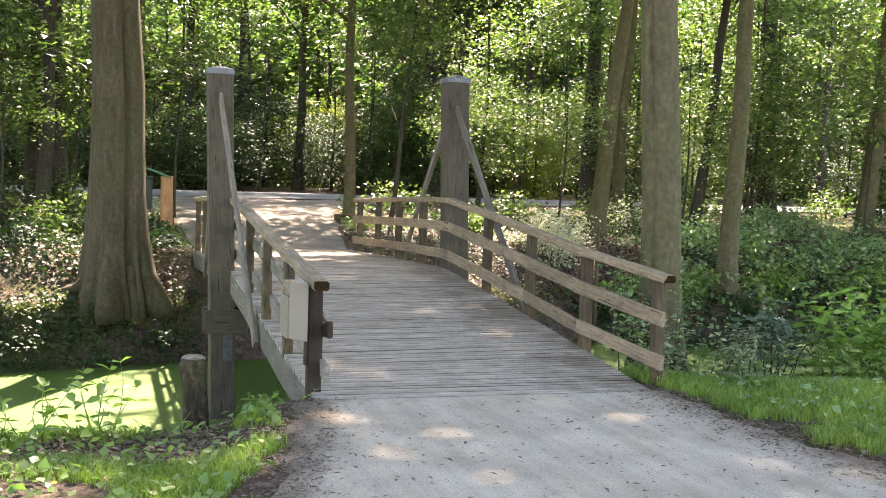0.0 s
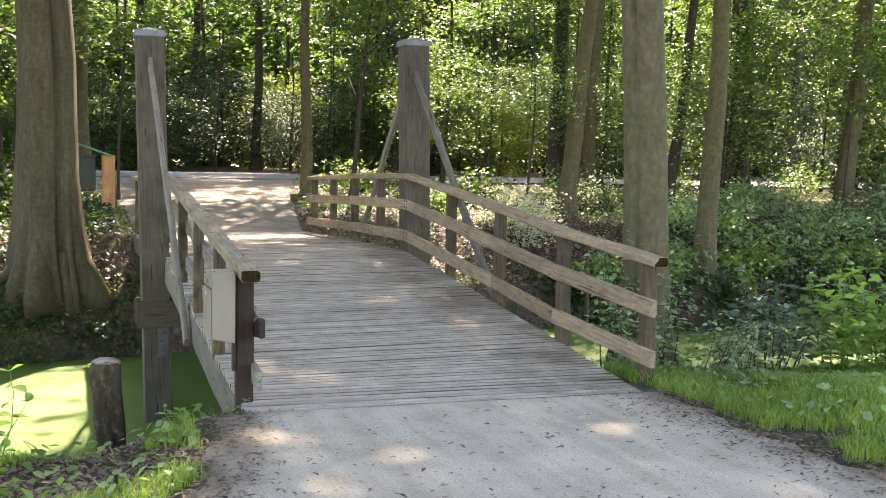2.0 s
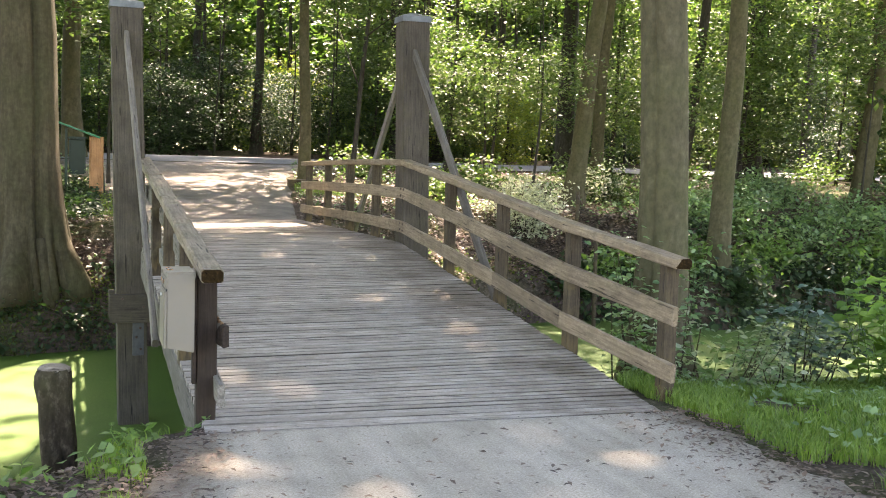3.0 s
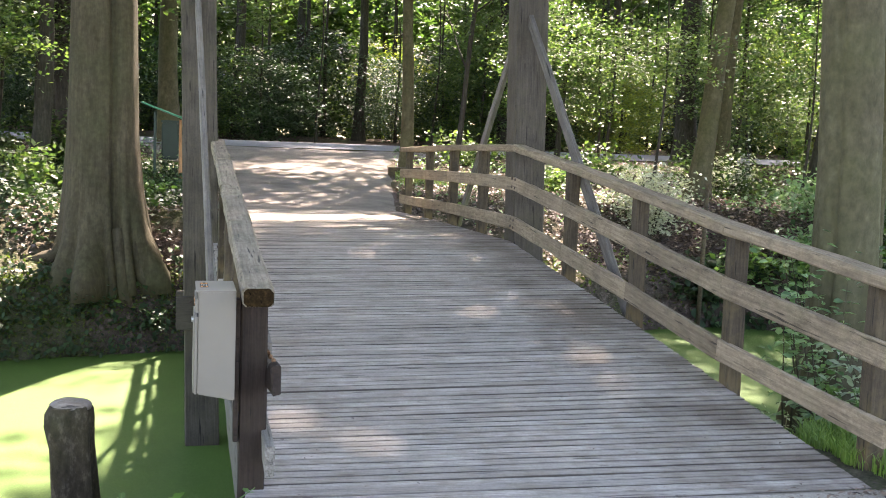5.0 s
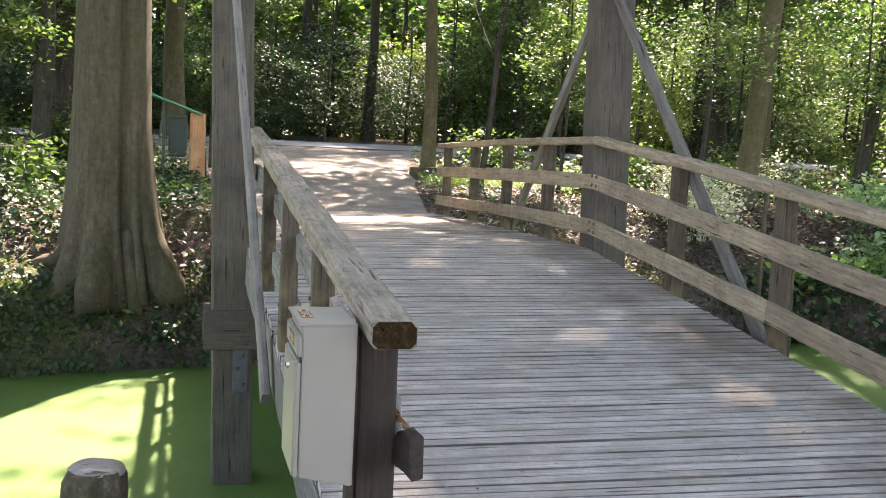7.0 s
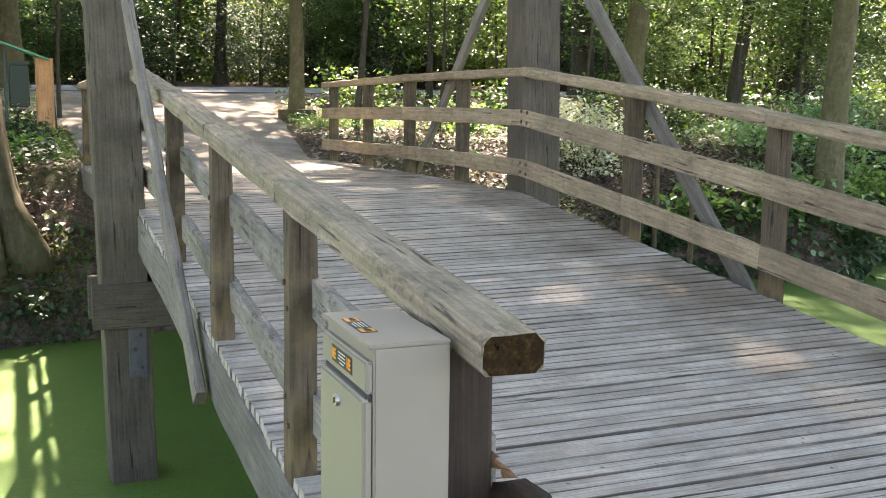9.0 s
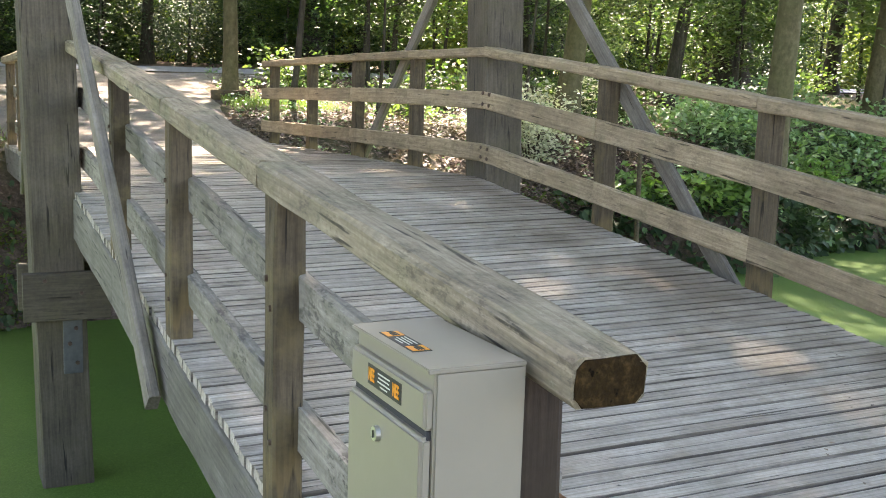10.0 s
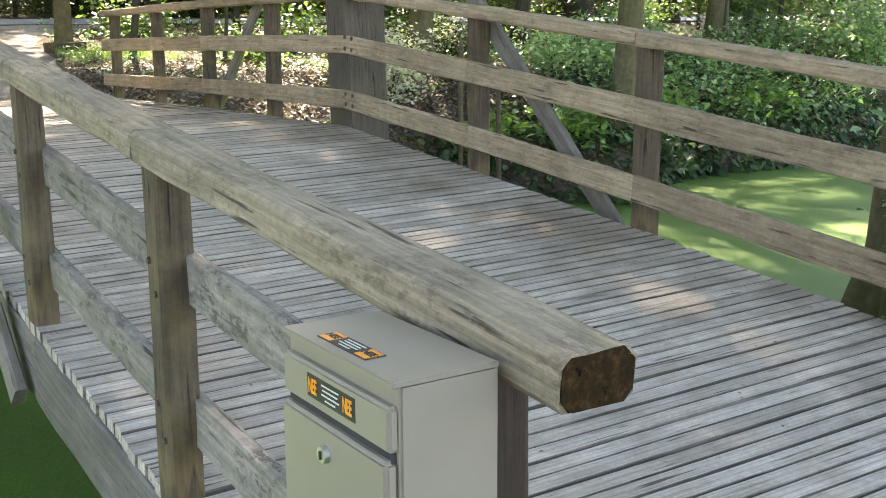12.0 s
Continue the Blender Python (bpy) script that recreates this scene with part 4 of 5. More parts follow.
for row, y in enumerate((42, 51, 61, 74)):
    x = -26 + 4 * (row % 2)
    while x < 62:
        if g.random() < (0.36 if x < 9 else 0.58):
            s = g.uniform(1.15, 1.6)
            tree("forest_tree", x + g.uniform(-1.8, 1.8), y + g.uniform(-2, 2), g.uniform(0.16, 0.26), 19, M_barkd, 2, (s, s, s * 0.95), g.uniform(0.5, 3.0), (g.uniform(-0.02, 0.02), 0), 0.1,
                 "tall forest tree added to shade the wood below", "forest edge", seg=9, limbs=3, limb_from=0.6, seed=int(g.uniform(400, 900)))
        x += 8.0
# one more, added so its unseen crown shades the holly by the road
tree("forest_tree", 4.6, 45.3, 0.22, 19, M_barkd, 2, (1.2, 1.2, 1.2), 1.5, (0, 0), 0.1, "tall forest tree added to shade the wood below", "forest edge", seg=9, limbs=3, limb_from=0.6, seed=910)
# low branches with flat sprays of leaves under the canopy
for k, (x, y, z, cs) in enumerate(((-2.4, 23.4, 0.6, 1.0), (-5.2, 19.5, -0.6, 1.4), (-7.2, 16.4, -1.4, 1.4), (-4.6, 22.6, 0.4, 1.4), (-6.8, 21.0, 0.8, 1.5), (1.2, 34.6, 1.4, 1.5), (4.2, 34.8, 2.0, 1.5), (8.4, 34.6, 0.4, 1.5), (10.6, 23.2, 0.8, 1.1), (13.0, 22.6, 1.2, 1.2),
                                   (16.2, 22.8, 0.6, 1.2), (18.0, 21.2, 1.6, 1.3), (21.8, 22.4, 0.4, 1.3), (15.0, 34.6, 1.0, 1.6), (20.5, 34.8, 1.2, 1.6), (26.5, 34.6, 0.8, 1.7), (-6.5, 34.6, 1.0, 1.6), (24.5, 23.0, 1.4, 1.3))):
    tree("young_tree", x, y, 0.045, 7, M_barkd, 7, (cs, cs, cs), z, (0.02, 0), 0.08, "young beech with flat sprays of light leaves", "saplings", seg=7, limbs=4, limb_from=0.4, seed=380 + k)
# wood left of the path, behind the big tree, right of the ditch and behind the viewer
# crown 8 has sunlight painted into its leaf colour
for k, (x, y, c, s, cz) in enumerate((
        (-4.4, 15.8, 7, 1.4, -1.2), (-6.5, 18, 8, 0.9, 0.6), (-7.5, 13.5, 7, 1.5, -2.0), (-8.5, 22, 0, 1.0, -1), (-8.5, 26.5, 8, 1.3, 0.8), (-11.5, 21.5, 8, 1.3, 0.5), (-3.2, 19.6, 4, 0.8, 1.2),
        (16.0, 19, 4, 1.0, 0.3), (20.5, 17, 1, 1.1, -0.8), (24, 21, 1, 1.0, -0.5), (14.5, 23.5, 4, 0.9, 0.2), (19, 24, 4, 1.0, 0), (28, 19, 0, 1.1, -1), (26, 14.5, 4, 1.2, 0),
        (9.0, 22.5, 4, 0.8, 0.4), (11.5, 35.5, 4, 1.2, 0.5))):
    tree("young_tree", x, y, 0.07, 8, M_barkd, c, (s, s, s), cz, (0.02, 0), 0.1, "young leafy tree in the wood", "forest trunks", seg=8, limbs=4, limb_from=0.2, seed=140 + k)
# unseen beeches, added to close the wood around and dim the skylight
for k, (x, y) in enumerate(((-9, -3), (12, 3.5), (2.5, -17), (19, 7), (-13, 9))):
    tree("beech_tree", x, y, 0.28, 17, M_bark, 2, (1.5, 1.5, 1.4), 1.0, (0, 0), 0, "tall beech added out of view to close in the wood", "forest trunks", seg=12, seed=170 + k)


# ---- undergrowth ----
def scatter(n, x0, x1, y0, y1, keep=None, seed=1):
    g2 = np.random.default_rng(seed)
    out = []
    while len(out) < n:
        x, y = g2.uniform(x0, x1), g2.uniform(y0, y1)
        if keep is None or keep(x, y):
            out.append((x, y, ground_z(x, y)))
    return np.array(out)


def shrub(name, x, y, rx, rz, n, size, mat, label, seed, z=None, spread=0.22, stems=7, stem_mat=None):
    zb = ground_z(x, y) if z is None else z
    t = thing(name, (x, y, zb), label, "shrub")
    g3 = np.random.default_rng(seed)
    tips = []
    for k in range(stems):
        a = g3.uniform(0, 6.28)
        rr = rx * g3.uniform(0.2, 0.9)
        top = Vector((x + math.cos(a) * rr, y + math.sin(a) * rr, zb + rz * g3.uniform(0.75, 1.9)))
        b0 = Vector((x + math.cos(a) * rr * 0.15, y + math.sin(a) * rr * 0.15, zb - 0.1))
        midp = (b0 + top) / 2 + Vector((0, 0, rz * 0.2))
        bm = bmesh.new()
        tube_mesh(bm, [b0, midp, top], [0.012, 0.008, 0.003], 5)
        part("stem", bm, stem_mat or M_barkb, t)
        tips += [b0.lerp(midp, 0.6), midp, midp.lerp(top, 0.5), top]
    cl = np.array([tuple(p) for p in tips])
    pick = g3.integers(0, len(cl), n // 9)
    c = cl[pick] + g3.normal(0, 1, (len(pick), 3)) * np.array([rx * 0.25, rx * 0.25, rz * 0.22])
    p = np.repeat(c, 9, axis=0) + g3.normal(0, 1, (len(pick) * 9, 3)) * np.array([spread, spread, spread * 0.45])
    p[:, 2] = np.maximum(p[:, 2], zb + 0.02)
    part("foliage", leaf_mesh("foliage", p, g3.uniform(0.6, 1.25, len(p)) * size, mat, 0.5, 0.62), None, t)
    return t


shrub("pale_shrub", 7.68, 14.5, 0.65, 0.6, 1100, 0.085, M_pale_sun, "pale shrub with sunlight painted into whitish leaves", 1)
shrub("pale_shrub", 8.62, 15.2, 0.6, 0.4, 700, 0.085, M_pale_sun, "pale shrub with sunlight painted into whitish leaves", 2)
shrub("pale_shrub", 7.94, 14.2, 0.62, 0.55, 1500, 0.085, M_pale_sun, "pale shrub with sunlight painted into whitish leaves", 14)
shrub("pale_shrub", 10.91, 17.0, 0.6, 0.6, 700, 0.085, M_pale_sun, "pale shrub with sunlight painted into whitish leaves", 15)


def broad_leaves(name, base, way, size, mat, wide=0.55):
    """Ovate pointed leaves that leave their stems along the given ways, folded at the midrib and bent down at the tip."""
    n = len(base)
    base, way, size = np.asarray(base), np.asarray(way), np.asarray(size)[:, None]
    way = way / np.linalg.norm(way, axis=1, keepdims=True)
    side = np.cross(way, np.tile((0.0, 0.0, 1.0), (n, 1)) + rng.normal(0, 0.35, (n, 3)))
    side /= np.linalg.norm(side, axis=1, keepdims=True) + 1e-9
    nrm = np.cross(side, way)
    vs = []
    for f, w, up in ((0.0, 0.0, 0.0), (0.22, 0.42, 0.05), (0.55, 0.5, 0.04), (1.0, 0.0, -0.16), (0.55, -0.5, 0.04), (0.22, -0.42, 0.05), (0.4, 0.0, -0.03)):
        vs.append(base + way * size * f + side * size * wide * w + nrm * size * up)
    verts = np.stack(vs, 1).reshape(-1, 3)
    faces = [(i * 7 + p, i * 7 + q, i * 7 + 6) for i in range(n) for p, q in ((0, 1), (1, 2), (2, 3), (3, 4), (4, 5), (5, 0))]
    return mesh_of(name, [tuple(q) for q in verts], faces, mat, True)


def leafy_stems(name, x, y, stems, height, leaf, mat, label, seed, spread=0.3, gap=0.07, tilt=0.18, z=None, stem_mat=None, bare=0.15, bushy=0):
    """Upright stems with leaves in pairs, each pair turned against the last."""
    zb = ground_z(x, y) if z is None else z
    t = thing(name, (x, y, zb), label, "plant")
    q = random.Random(seed)
    base, way, size = [], [], []
    for k in range(stems):
        a = q.uniform(0, 6.28)
        r = spread * q.random() ** 0.5
        p0 = Vector((x + r * math.cos(a), y + r * math.sin(a), zb - 0.05))
        h = height * q.uniform(0.6, 1.1)
        d = Vector((math.cos(a) * tilt * q.uniform(0.3, 1.6), math.sin(a) * tilt * q.uniform(0.3, 1.6), 1.0))
        pts = [p0 + d * h * f + Vector((0.04 * math.sin(f * 4 + k), 0.04 * math.cos(f * 3 + k), -0.12 * h * f * f)) for f in (0, 0.33, 0.66, 1.0)]
        bm = bmesh.new()
        tube_mesh(bm, pts, [0.004 + 0.003 * height, 0.003 + 0.002 * height, 0.003, 0.0015], 5)
        part("stem", bm, stem_mat or mat, t)
        n = max(3, int(h * (1 - bare) / gap))
        turn = q.uniform(0, 6.28)
        for i in range(n):
            f = bare + (1 - bare) * (i + 0.5) / n
            j = min(2, int(f * 3))
            p = pts[j].lerp(pts[j + 1], f * 3 - j)
            turn += 1.57 + q.uniform(-0.3, 0.3)
            for s_ in (0, math.pi):
                if q.random() < 0.88:
                    b_ = turn + s_ + q.uniform(-0.25, 0.25)
                    base.append(tuple(p))
                    way.append((math.cos(b_), math.sin(b_), q.uniform(-0.35, 0.35) + 0.45 * (f > 0.85)))
                    size.append(leaf * q.uniform(0.6, 1.15) * (1.0 if f < 0.8 else 0.7))
            # leaves on the side twigs of this joint
            for e in range(bushy):
                b_ = q.uniform(0, 6.28)
                out = Vector((math.cos(b_), math.sin(b_), q.uniform(-0.3, 0.5)))
                base.append(tuple(p + out * abs(q.gauss(0, 0.13))))
                way.append(tuple(out + Vector((q.uniform(-0.5, 0.5), q.uniform(-0.5, 0.5), q.uniform(-0.5, 0.3)))))
                size.append(leaf * q.uniform(0.55, 1.1))
    part("foliage", broad_leaves("foliage", base, way, size, mat), None, t)
    return t


# the small shrub at the bridge end that climbs along the beech, with sunlit leaves
leafy_stems("shrub", 3.78, 1.72, 14, 1.65, 0.08, M_shrub, "slender grey-green shrub climbing beside the beech trunk", 3, 0.36, 0.085, 0.10, z=-0.35, stem_mat=M_barkb, bushy=2)
leafy_stems("shrub", 4.05, 1.15, 12, 0.85, 0.075, M_silver_sun, "low shrub with painted sunlit pale leaves at the bridge end", 31, 0.35, 0.08, 0.3, stem_mat=M_barkb, bushy=5)
leafy_stems("shrub", 3.60, 1.1, 9, 0.5, 0.08, M_herb, "low green seedlings at the foot of the end post", 33, 0.25, 0.08, 0.3, bushy=3)
leafy_stems("shrub", 4.80, 1.22, 11, 1.0, 0.10, M_blue, "dark blue-green shrub with branching stems on the bank", 4, 0.16, 0.07, 0.38, stem_mat=M_barkd, bare=0.4, bushy=5)
leafy_stems("shrub", 4.55, 1.05, 10, 0.55, 0.08, M_shrub, "low grey-green shrub at the water's edge", 41, 0.4, 0.08, 0.3, stem_mat=M_barkb, bushy=4)
for k, (x, y, n, h, lf) in enumerate(((5.40, 0.75, 10, 1.15, 0.16), (5.95, 0.95, 9, 1.25, 0.17), (5.65, 0.30, 12, 0.75, 0.12), (6.5, 0.6, 9, 1.15, 0.16), (5.15, 0.35, 12, 0.55, 0.10), (6.35, 0.0, 10, 0.8, 0.13), (5.75, 0.62, 10, 0.9, 0.13))):
    leafy_stems("nettle", x, y, n, h, lf, M_nettle, "tall bright green nettles on the bank above the duckweed", 50 + k, 0.34, 0.10, 0.14, bushy=1)
leafy_stems("nettle", -1.72, 0.35, 8, 0.75, 0.15, M_nettle, "nettles with large leaves at the water's edge", 8, 0.34, 0.12, 0.3)
leafy_stems("nettle", -2.15, 0.25, 6, 0.6, 0.14, M_nettle, "nettles with large leaves at the water's edge", 9, 0.3, 0.12, 0.3)
leafy_stems("nettle", -0.34, 0.16, 7, 0.2, 0.07, M_herb, "low broad-leaved weeds beside the letterbox post", 10, 0.26, 0.08, 0.5)
leafy_stems("nettle", -1.05, 0.2, 8, 0.2, 0.065, M_herb, "low broad-leaved weeds on the bank", 11, 0.35, 0.08, 0.5)
# plant at the water beside the deck, whitened to paint sunlight on it
leafy_stems("shrub", 3.42, 1.95, 9, 0.62, 0.085, M_silver_sun, "plant with painted sunlit pale leaves growing up beside the deck", 12, 0.22, 0.07, 0.4, z=-0.62, bushy=3)
for k, (x, y, rx, rz, n, mat) in enumerate((
        (11.2, 13.9, 1.0, 0.55, 1500, M_shrub), (12.8, 14.4, 1.1, 0.65, 1700, M_shrub),
        (14.6, 14.0, 1.1, 0.6, 1700, M_shrub), (16.4, 14.6, 1.2, 0.7, 1700, M_shrub), (13.6, 16.4, 1.2, 0.75, 1700, M_shrub), (11.0, 17.0, 1.1, 0.6, 1500, M_leaf2),
        (16.0, 17.0, 1.3, 0.8, 1700, M_shrub), (18.8, 15.8, 1.3, 0.8, 1700, M_shrub), (7.2, 17.5, 0.8, 0.5, 1100, M_leaf2), (8.8, 18.8, 1.0, 0.6, 1200, M_leaf2),
        (12.4, 20.5, 1.3, 0.8, 1500, M_leaf2), (6.3, 21.5, 0.9, 0.7, 1300, M_leaf2), (15.5, 21.0, 1.3, 0.8, 1500, M_leaf2),
        (-3.2, 13.4, 0.7, 0.4, 700, M_leafd), (-4.8, 13.9, 0.9, 0.5, 1000, M_leafd), (-2.6, 14.8, 0.8, 0.6, 1200, M_leaf2), (-0.9, 14.0, 0.4, 0.25, 500, M_herb),
        (-4.0, 17.4, 0.9, 0.9, 1500, M_leaf2), (-2.4, 18.4, 0.8, 0.9, 1400, M_leaf2), (21, 22.5, 1.4, 0.8, 1400, M_leaf2), (18, 13.6, 1.2, 0.6, 1500, M_shrub))):
    shrub("shrub", x, y, rx, rz * 0.62, int(n * 0.7), 0.13, mat, "leafy green shrub on the wooded bank", 30 + k)
for k, (x, y) in enumerate(((20.4, 14.3), (22.4, 15.9), (24.6, 15.2), (21.2, 18.6), (25.0, 18.4), (28.0, 17.2), (29.5, 21.0), (33.0, 20.0))):
    # the second shrub takes the whitish leaf with painted sunlight
    shrub("shrub", x, y, 1.4, 1.0, 1900, 0.16, M_pale_sun if k == 1 else M_shrub, "tall light green shrub on the wooded bank", 90 + k, spread=0.3)


def stuff(name, pts, sizes, mat, label, category, flat=0.3, aspect=0.6):
    ob = new(name, leaf_mesh(name, pts, sizes, mat, flat, aspect))
    return tagged(ob, label, category, kind="stuff")


def dry(x, y):
    return ground_z(x, y) > WATER + 0.1 and not (0.0 < x < 3.0 + max(0, 0.17 * (y - 12.4)) and y < 26) and y < 24 and not (y < 0.3 and -0.4 < x < 3.0)


p = scatter(15000, -9, 18, 10.5, 26, dry, 41)
p[:, 2] += 0.02 + rng.uniform(0, 0.03, len(p))
stuff("leaf_litter", p, rng.uniform(0.05, 0.10, len(p)), M_litter, "brown fallen beech leaves on the banks", "leaves", 0.25)
p = scatter(9000, -9, 20, 11.2, 26, lambda x, y: dry(x, y) and noise.noise(Vector((x * 0.5, y * 0.5, 3))) > 0.05 and (x > 7 or y > 17 or (x < 0 and y > 14)), 42)
p[:, 2] += rng.uniform(0.03, 0.22, len(p))
stuff("ground_cover", p, rng.uniform(0.05, 0.11, len(p)), M_shrub, "low ivy and seedlings on the wood floor", "plants", 0.4)
p = scatter(5000, -7, 20, 10.2, 13.4, lambda x, y: -1.5 < ground_z(x, y) < -0.25 and not -0.1 < x < 2.9, 43)
p[:, 2] += rng.uniform(-0.02, 0.12, len(p))
stuff("bank_moss", p, rng.uniform(0.04, 0.10, len(p)), M_moss, "moss and ferns on the steep bank", "plants", 0.5)
p = scatter(2600, -4.0, 9, -4, 2.2, lambda x, y: dry(x, y) and (x < -0.1 or x > 2.9), 44)
p[:, 2] += 0.012 + rng.uniform(0, 0.02, len(p))
stuff("leaf_litter", p, rng.uniform(0.03, 0.07, len(p)), M_litter, "brown fallen leaves on the verges", "leaves", 0.25)


for k, (x0, x1, y0, y1, n1, n2) in enumerate(((-7, 0, 10.8, 17, 5500, 1700), (3.2, 15, 11.2, 17.5, 19000, 1100))):
    p = scatter(n1, x0, x1, y0, y1, dry, 60 + k)
    p[:, 2] += 0.02 + rng.uniform(0, 0.05, len(p))
    stuff("leaf_litter", p, rng.uniform(0.05, 0.10, len(p)), M_litter, "brown fallen beech leaves on the banks", "leaves", 0.35)
    p = scatter(n2, x0, x1, y0 + 0.6, y1, lambda x, y: dry(x, y) and ground_z(x, y) > -0.6 and noise.noise(Vector((x * 0.8, y * 0.8, 7))) > -0.1, 70 + k)
    p[:, 2] += rng.uniform(0.03, 0.3, len(p))
    # left side takes the darker leaf, the shade there put into colour
    stuff("ground_cover", p, rng.uniform(0.05, 0.11, len(p)), M_leafd if k == 0 else M_shrub, "low ivy and seedlings on the wood floor", "plants", 0.4)
p = scatter(13000, -7.5, -0.25, 11.6, 19, lambda x, y: dry(x, y) and ground_z(x, y) > -0.5 and noise.noise(Vector((x * 0.9, y * 0.9, 2))) > -0.25, 77)
p[:, 2] += rng.uniform(0.03, 0.22, len(p))
stuff("ivy", p, rng.uniform(0.05, 0.11, len(p)), M_leafd, "dark glossy ivy covering the ground under the old tree", "plants", 0.5, 0.85)
p = scatter(9000, -6, 0.1, 9.6, 12.2, lambda x, y: -1.5 < ground_z(x, y) < -0.45, 75)
p[:, 2] += rng.uniform(-0.02, 0.10, len(p))
stuff("bank_moss", p, rng.uniform(0.03, 0.07, len(p)), M_moss, "yellow-green moss on the steep bank below the tree", "plants", 0.6)
for k in range(9):
    x = 8.4 + k * 0.95
    shrub("bank_fern", x, far_edge(x) + 0.35 + 0.2 * (k % 3), 0.6, 0.35, 800, 0.16, M_leafd if k % 3 == 0 else M_herb, "broad-leaved dark green plants hanging over the water", 200 + k, z=-0.95 + 0.2 * (k % 3), spread=0.2)


g5 = np.random.default_rng(91)
for name, mat, n, x0, x1, size, label in (("bank_ivy", M_leafd, 2000, 8.2, 19.0, 0.19, "broad dark ivy leaves hanging down the bank to the duckweed"),
                                          ("bank_ivy", M_shrub, 1300, 8.6, 19.0, 0.15, "light green leaves along the top of the bank"),
                                          ("bank_ivy", M_leafd, 1500, -6.5, 0.0, 0.10, "dark ivy and fern leaves hanging over the duckweed")):
    xs_ = g5.uniform(x0, x1, n)
    up = g5.uniform(0, 1, n) ** (1.0 if mat is M_leafd else 0.5)
    ys_ = np.array([far_edge(x) for x in xs_]) - 0.10 + up * 0.75 + g5.normal(0, 0.08, n)
    zs_ = np.array([ground_z(x, y) for x, y in zip(xs_, ys_)])
    zs_ = np.maximum(zs_, WATER + 0.02) + g5.uniform(0.02, 0.22, n)
    way = np.column_stack([g5.normal(0, 0.55, n), -0.8 + g5.normal(0, 0.3, n), -0.45 + g5.normal(0, 0.35, n)])
    ob = new(name, broad_leaves(name, np.column_stack([xs_, ys_, zs_]), way, size * g5.uniform(0.55, 1.15, n), mat, 0.7))
    tagged(ob, label, "plants", kind="stuff")
for k in range(8):
    x = 10.4 + k * 1.0
    shrub("shrub", x, far_edge(x) + 1.25 + 0.35 * (k % 3), 0.6, 0.22, 420, 0.14, M_leafd if k % 3 == 1 else M_shrub, "low leafy plants on the bank slope", 260 + k, spread=0.2)
p = scatter(7000, 6.5, 20, 12.4, 15.5, lambda x, y: dry(x, y) and ground_z(x, y) > -1.1, 82)
p[:, 2] += 0.02 + rng.uniform(0, 0.06, len(p))
stuff("leaf_litter", p, rng.uniform(0.06, 0.12, len(p)), M_litter, "brown fallen leaves on the bank slope", "leaves", 0.4)
p = scatter(5200, -2.5, 3.5, -7, 0.05, lambda x, y: path_left(y) < x < path_right(y) and rnd.random() < 0.05 + 0.9 * max(smooth(0.7, 0.0, x - path_left(y)), smooth(0.8, 0.0, path_right(y) - x)), 81)
p[:, 2] += 0.032
stuff("path_debris", p, rng.uniform(0.015, 0.065, len(p)), M_litter, "dry leaf scraps and bark on the gravel", "leaves", 0.12, 0.4)
# dark leaves added over the bank stand for its moss and its shade
for k in range(7):
    x = -5.2 + k * 0.75
    shrub("bank_fern", x, far_edge(x) + 0.2 + 0.12 * (k % 3), 0.5, 0.18, 420, 0.09, M_leafd, "dark ferns added for the moss and shade of the bank", 230 + k, z=-1.1 + 0.12 * (k % 3), spread=0.16)
def blades(name, pts, hmin, hmax, mat, label, seed):
    """Grass: each blade a bent tapering strip."""
    g4 = np.random.default_rng(seed)
    verts, faces = [], []
    for x, y, z in pts:
        a = g4.uniform(0, 6.28)
        h = g4.uniform(hmin, hmax)
        w = g4.uniform(0.002, 0.0045)
        dx, dy = math.cos(a), math.sin(a)
        bx, by = -dy * w, dx * w
        l1, l2 = h * g4.uniform(0.1, 0.25), h * g4.uniform(0.35, 0.8)
        i = len(verts)
        verts += [(x - bx, y - by, z - 0.02), (x + bx, y + by, z - 0.02),
                  (x + dx * l1 + bx, y + dy * l1 + by, z + h * 0.6), (x + dx * l1 - bx, y + dy * l1 - by, z + h * 0.6), (x + dx * l2, y + dy * l2, z + h)]
        faces += [(i, i + 1, i + 2, i + 3), (i + 3, i + 2, i + 4)]
    ob = new(name, mesh_of(name, verts, faces, mat))
    return tagged(ob, label, "grass", kind="stuff")


def tuft(x, y):
    return dry(x, y) and noise.noise(Vector((x * 1.3, y * 1.3, 9))) > (0.12 if -1.6 < x < -0.4 and y > -0.9 else -0.1)


p = scatter(22000, -3.9, 0.0, -6.5, 0.55, lambda x, y: tuft(x, y) and rnd.random() < smooth(-6.5, -2.0, y) * smooth(-3.9, -2.2, x) and x < path_left(min(y, 0)) + 0.12 * rnd.random() - 0.02, 45)
blades("grass", p, 0.03, 0.10, M_grass, "short bright grass on the verge beside the path", 46)
p = scatter(64000, 2.85, 7.6, -5.2, 1.3, lambda x, y: dry(x, y) and rnd.random() < smooth(-5.2, -1.8, y) * smooth(7.6, 5.6, x) and noise.noise(Vector((x * 1.5, y * 1.5, 4))) > -0.42 and x > path_right(min(y, 0)) - 0.02 + 0.2 * noise.noise(Vector((x * 3, y * 3, 1))), 47)
blades("grass", p, 0.04, 0.12, M_grass, "lush bright grass on the verge beside the path", 48)
